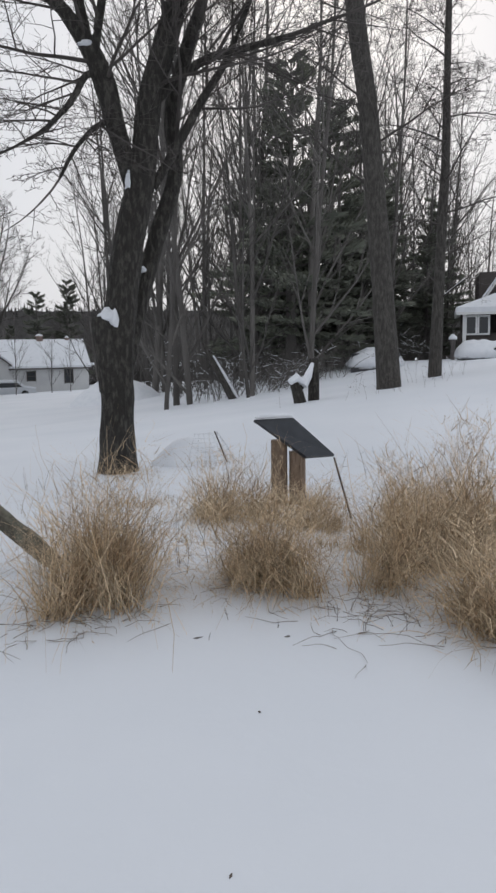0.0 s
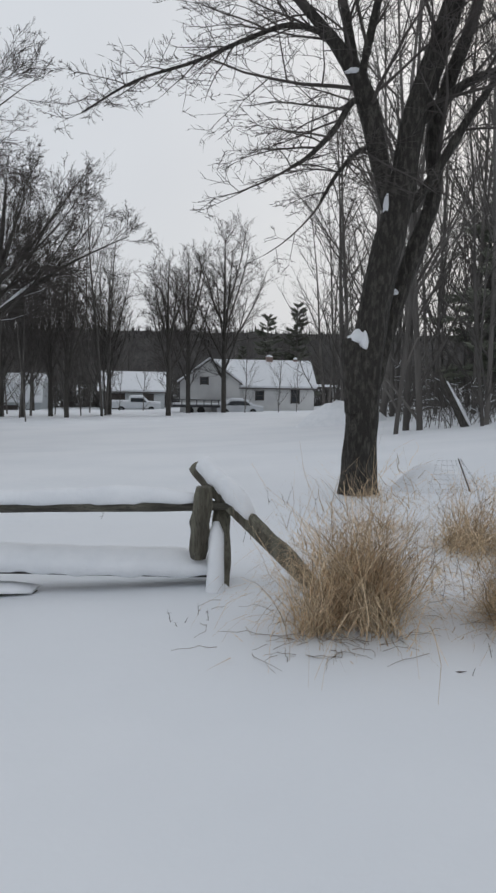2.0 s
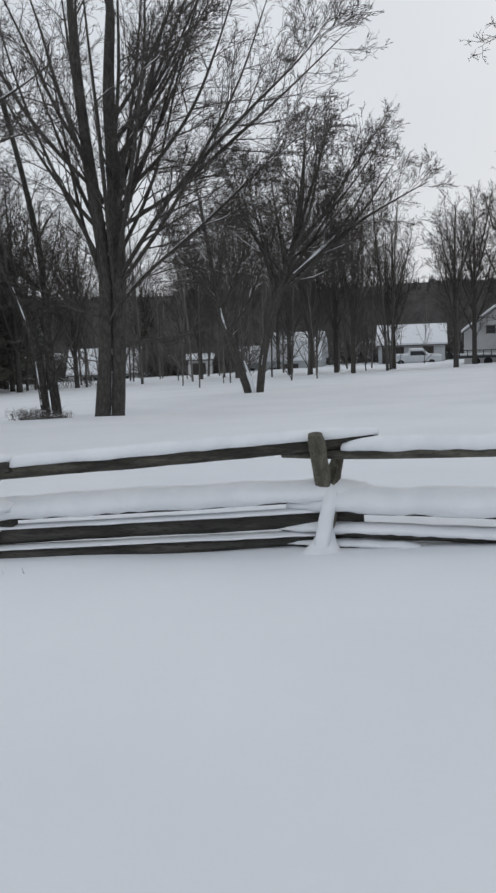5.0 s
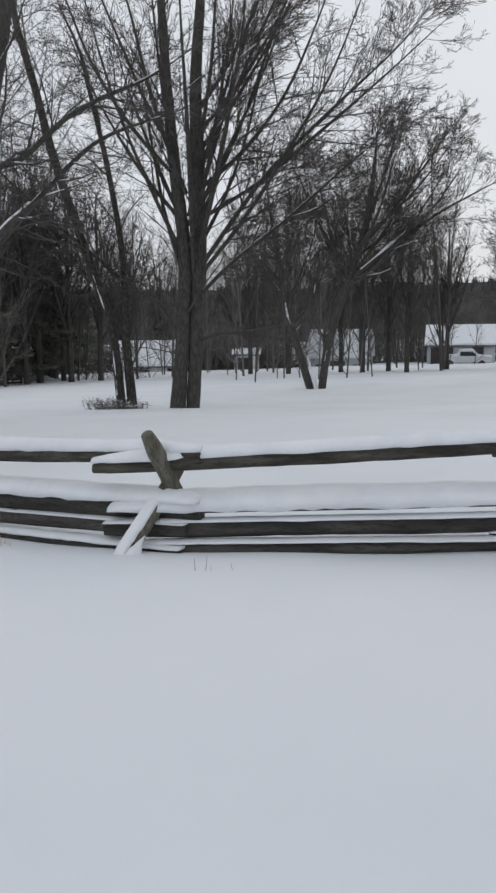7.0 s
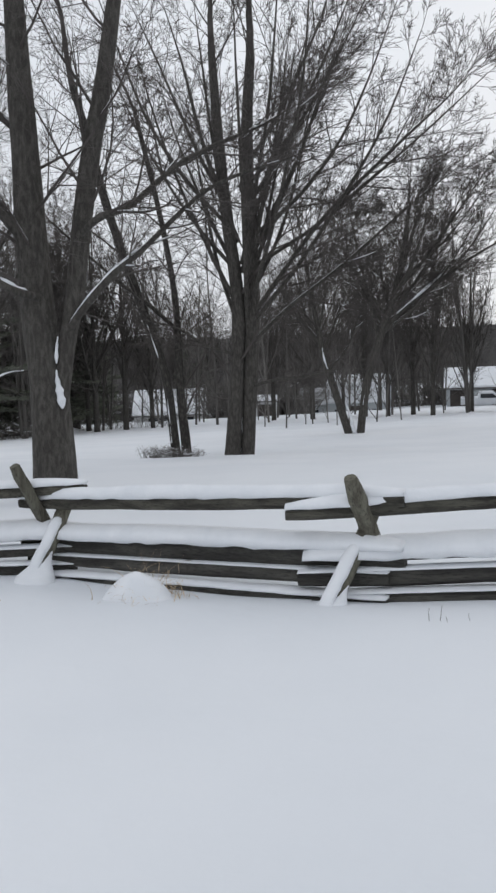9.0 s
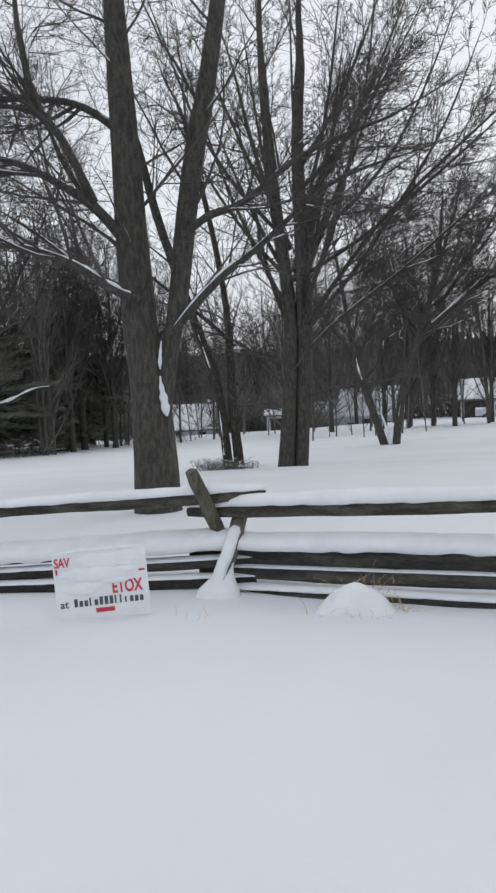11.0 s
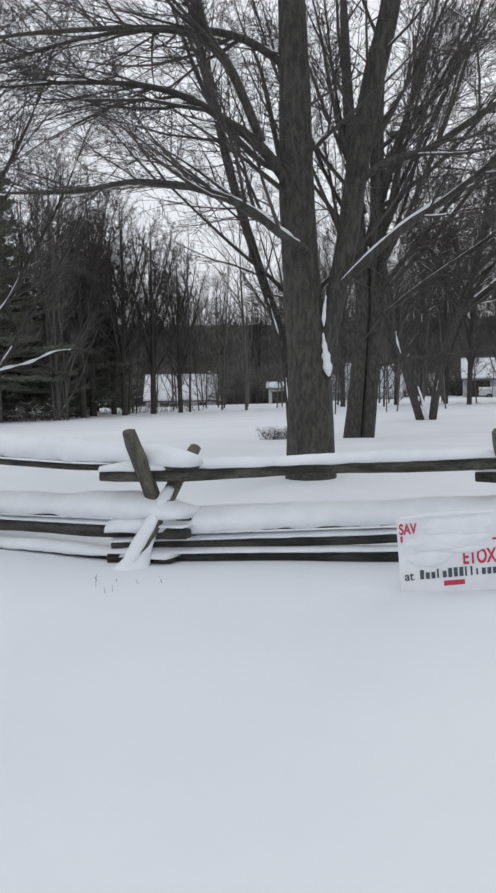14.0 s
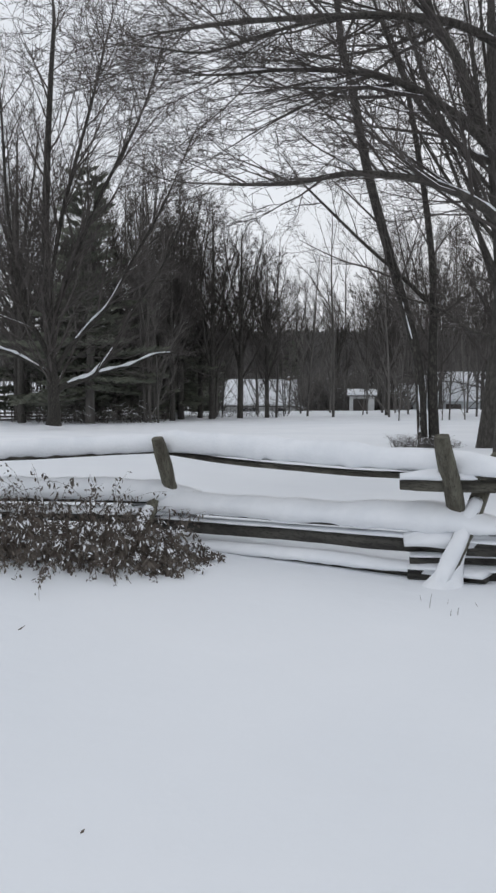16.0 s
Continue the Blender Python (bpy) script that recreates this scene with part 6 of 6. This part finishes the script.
# ---- brown brush heap over the west end of the fence ----
rng = random.Random(9)
t = thing("brush_heap", (-13.2, 5.35, ground_z(-13.2, 5.3)), "low tangle of brown dead weeds over the fence foot", "weeds")
g, g2, g3 = Geo(), Geo(), Geo()
for _ in range(820):
    px = rng.uniform(-2.2, 1.05)
    edge = smooth01(1.1, 0.2, px) if px > 0.2 else 1.0
    clump = 0.75 + 0.5 * noise.noise((px * 2.3, 0.0, 5.0))
    py = rng.gauss(-0.22, 0.17)
    p = Vector((px, py, ground_z(-13.2 + px, 5.35 + py) - ground_z(-13.2, 5.3) - 0.02))
    h = (0.25 + 0.35 * rng.random()) * (0.45 + 0.55 * edge) * clump * (1.2 if rng.random() < 0.05 else 1)
    d = Vector((rng.gauss(0.1, 0.4), rng.gauss(-0.2, 0.35), 1)).normalized()
    pts = [p]
    for k in range(6):
        d = (d + Vector((rng.gauss(0.02, 0.14), rng.gauss(-0.07, 0.14), -0.24))).normalized()
        pts.append(pts[-1] + d * h / 3.4)
    g.tube(pts, [0.0028, 0.0025, 0.0022, 0.0019, 0.0016, 0.0013, 0.001], 3, False)
    white = noise.noise((px * 3.0, py * 5, 1.0)) > 0.15
    for k in range(1, 7):
        for _ in range(6):
            c = pts[k].lerp(pts[k - 1], rng.random()) + Vector((rng.gauss(0, 0.012), rng.gauss(0, 0.012), rng.gauss(-0.01, 0.012)))
            w = Vector((rng.gauss(0, 0.8), rng.gauss(0, 0.8), rng.gauss(-1.2, 0.6))).normalized() * rng.uniform(0.022, 0.062)
            u = w.orthogonal().normalized() * rng.uniform(0.003, 0.010)
            gg = g3 if rng.random() < (0.24 if white else 0.05) else g2
            i = len(gg.v)
            gg.v.extend((c, c + w * 0.5 + u, c + w, c + w * 0.5 - u, c + w * 0.5 + Vector((0, 0, 0.006))))
            gg.f.extend(((i, i + 1, i + 4), (i + 1, i + 2, i + 4), (i + 2, i + 3, i + 4), (i + 3, i, i + 4)))
tagged(part("stalk_tangle", g, WEED, t), kind="stuff")
tagged(part("withered_foliage", g2, DEADLEAF, t, "curled brown leaves"), kind="stuff")
tagged(part("snow_dusting", g3, SNOWCAP, t, "bits of snow caught in the brush"), kind="stuff")

# ---- stump, fallen log and brush at the edge of the woods ----
t = thing("tree_stump", (6.73, 15.6, ground_z(6.73, 15.6)), "broken dark stump with clumps of snow on top", "stump")
g = Geo()
g.tube([Vector((0, 0, -0.2)), Vector((-0.1, 0, 0.2)), Vector((-0.22, 0, 0.5))], [0.13, 0.11, 0.07], 9, rough=0.15, rng=rng)
g.tube([Vector((0.35, 0.2, -0.2)), Vector((0.36, 0.2, 0.45)), Vector((0.34, 0.2, 0.9))], [0.13, 0.12, 0.09], 9, rough=0.12, rng=rng)
g.tube([Vector((0.0, 0.1, 0.3)), Vector((0.2, 0.15, 0.55)), Vector((0.32, 0.2, 0.85))], [0.08, 0.07, 0.05], 8, rough=0.12, rng=rng)
part("wood", g, BARK, t)
g = Geo()
g.tube([Vector((-0.3, -0.05, 0.42)), Vector((-0.15, -0.05, 0.52)), Vector((0.02, -0.05, 0.42))], [0.06, 0.10, 0.05], 8, rough=0.15, rng=rng)
g.tube([Vector((0.02, 0.0, 0.35)), Vector((0.16, 0.05, 0.55)), Vector((0.28, 0.1, 0.8))], [0.09, 0.08, 0.04], 8, rough=0.15, rng=rng)
part("snow_cap", g, SNOWCAP, t)
t = thing("fallen_log", (7.5, 23.6, ground_z(7.5, 23.6)), "leaning dead log with snow along its upper side", "log")
g = Geo()
g.tube([Vector((0.5, 0, -0.2)), Vector((0.1, 0, 0.6)), Vector((-0.3, 0, 1.3)), Vector((-0.5, 0, 1.75))], [0.12, 0.11, 0.09, 0.05], 8, rough=0.1, rng=rng)
part("wood", g, BARKM, t)
g = Geo()
g.tube([Vector((0.55, -0.02, 0.0)), Vector((0.17, -0.02, 0.68)), Vector((-0.22, -0.02, 1.36))], [0.06, 0.075, 0.04], 6, rough=0.1, rng=rng)
part("snow_cap", g, SNOWCAP, t)

# ---- crumbs of bark and seed lying on the open snow ----
for k, (x, y) in enumerate(((1.06, 2.9), (0.65, 2.03), (1.03, 3.69), (-11.07, 1.92), (-12.43, 3.49), (1.45, 3.55))):
    rr = random.Random(k)
    g = Geo()
    a = rr.uniform(0, 6)
    d = Vector((math.cos(a), math.sin(a), 0.25)) * (0.009 if k in (0, 1, 3) else 0.032)
    c = Vector((x, y, ground_z(x, y) + 0.003))
    g.tube([c - d, c, c + d], [0.0015, 0.0045, 0.001], 5)
    solo("seed_head", g, WEED, "small dark seed head lying on the snow", "plant debris", "debris on the snow")

# ---- far rail fence under the western pines ----
t = thing("far_fence", (-41, 50.5, ground_z(-41, 50.5)), "old dark rail fence under the pines, snow along its top", "fence", "", 12)
for z in (0.15, 0.4, 0.62):
    g = Geo()
    g.tube([Vector((-9.5 + 1.9 * i, 0.05 * noise.noise((i, z, 0)), z + 0.06 * noise.noise((i * 0.7, z * 5, 3)) + ground_z(-41 - 9.5 + 1.9 * i, 50.5 + 0.21 * (-9.5 + 1.9 * i)) - ground_z(-41, 50.5)) ) for i in range(9)], [0.07] * 9, 5)
    part("rail", g, DARKTRIM, t)
for i in range(9):
    g = Geo()
    zz = ground_z(-41 - 9.5 + 1.9 * i, 50.5 + 0.21 * (-9.5 + 1.9 * i)) - ground_z(-41, 50.5)
    g.tube([Vector((-9.5 + 1.9 * i, 0.1, zz - 0.2)), Vector((-9.5 + 1.9 * i, 0.1, zz + 0.8))], [0.07, 0.06], 6)
    part("post", g, DARKTRIM, t)
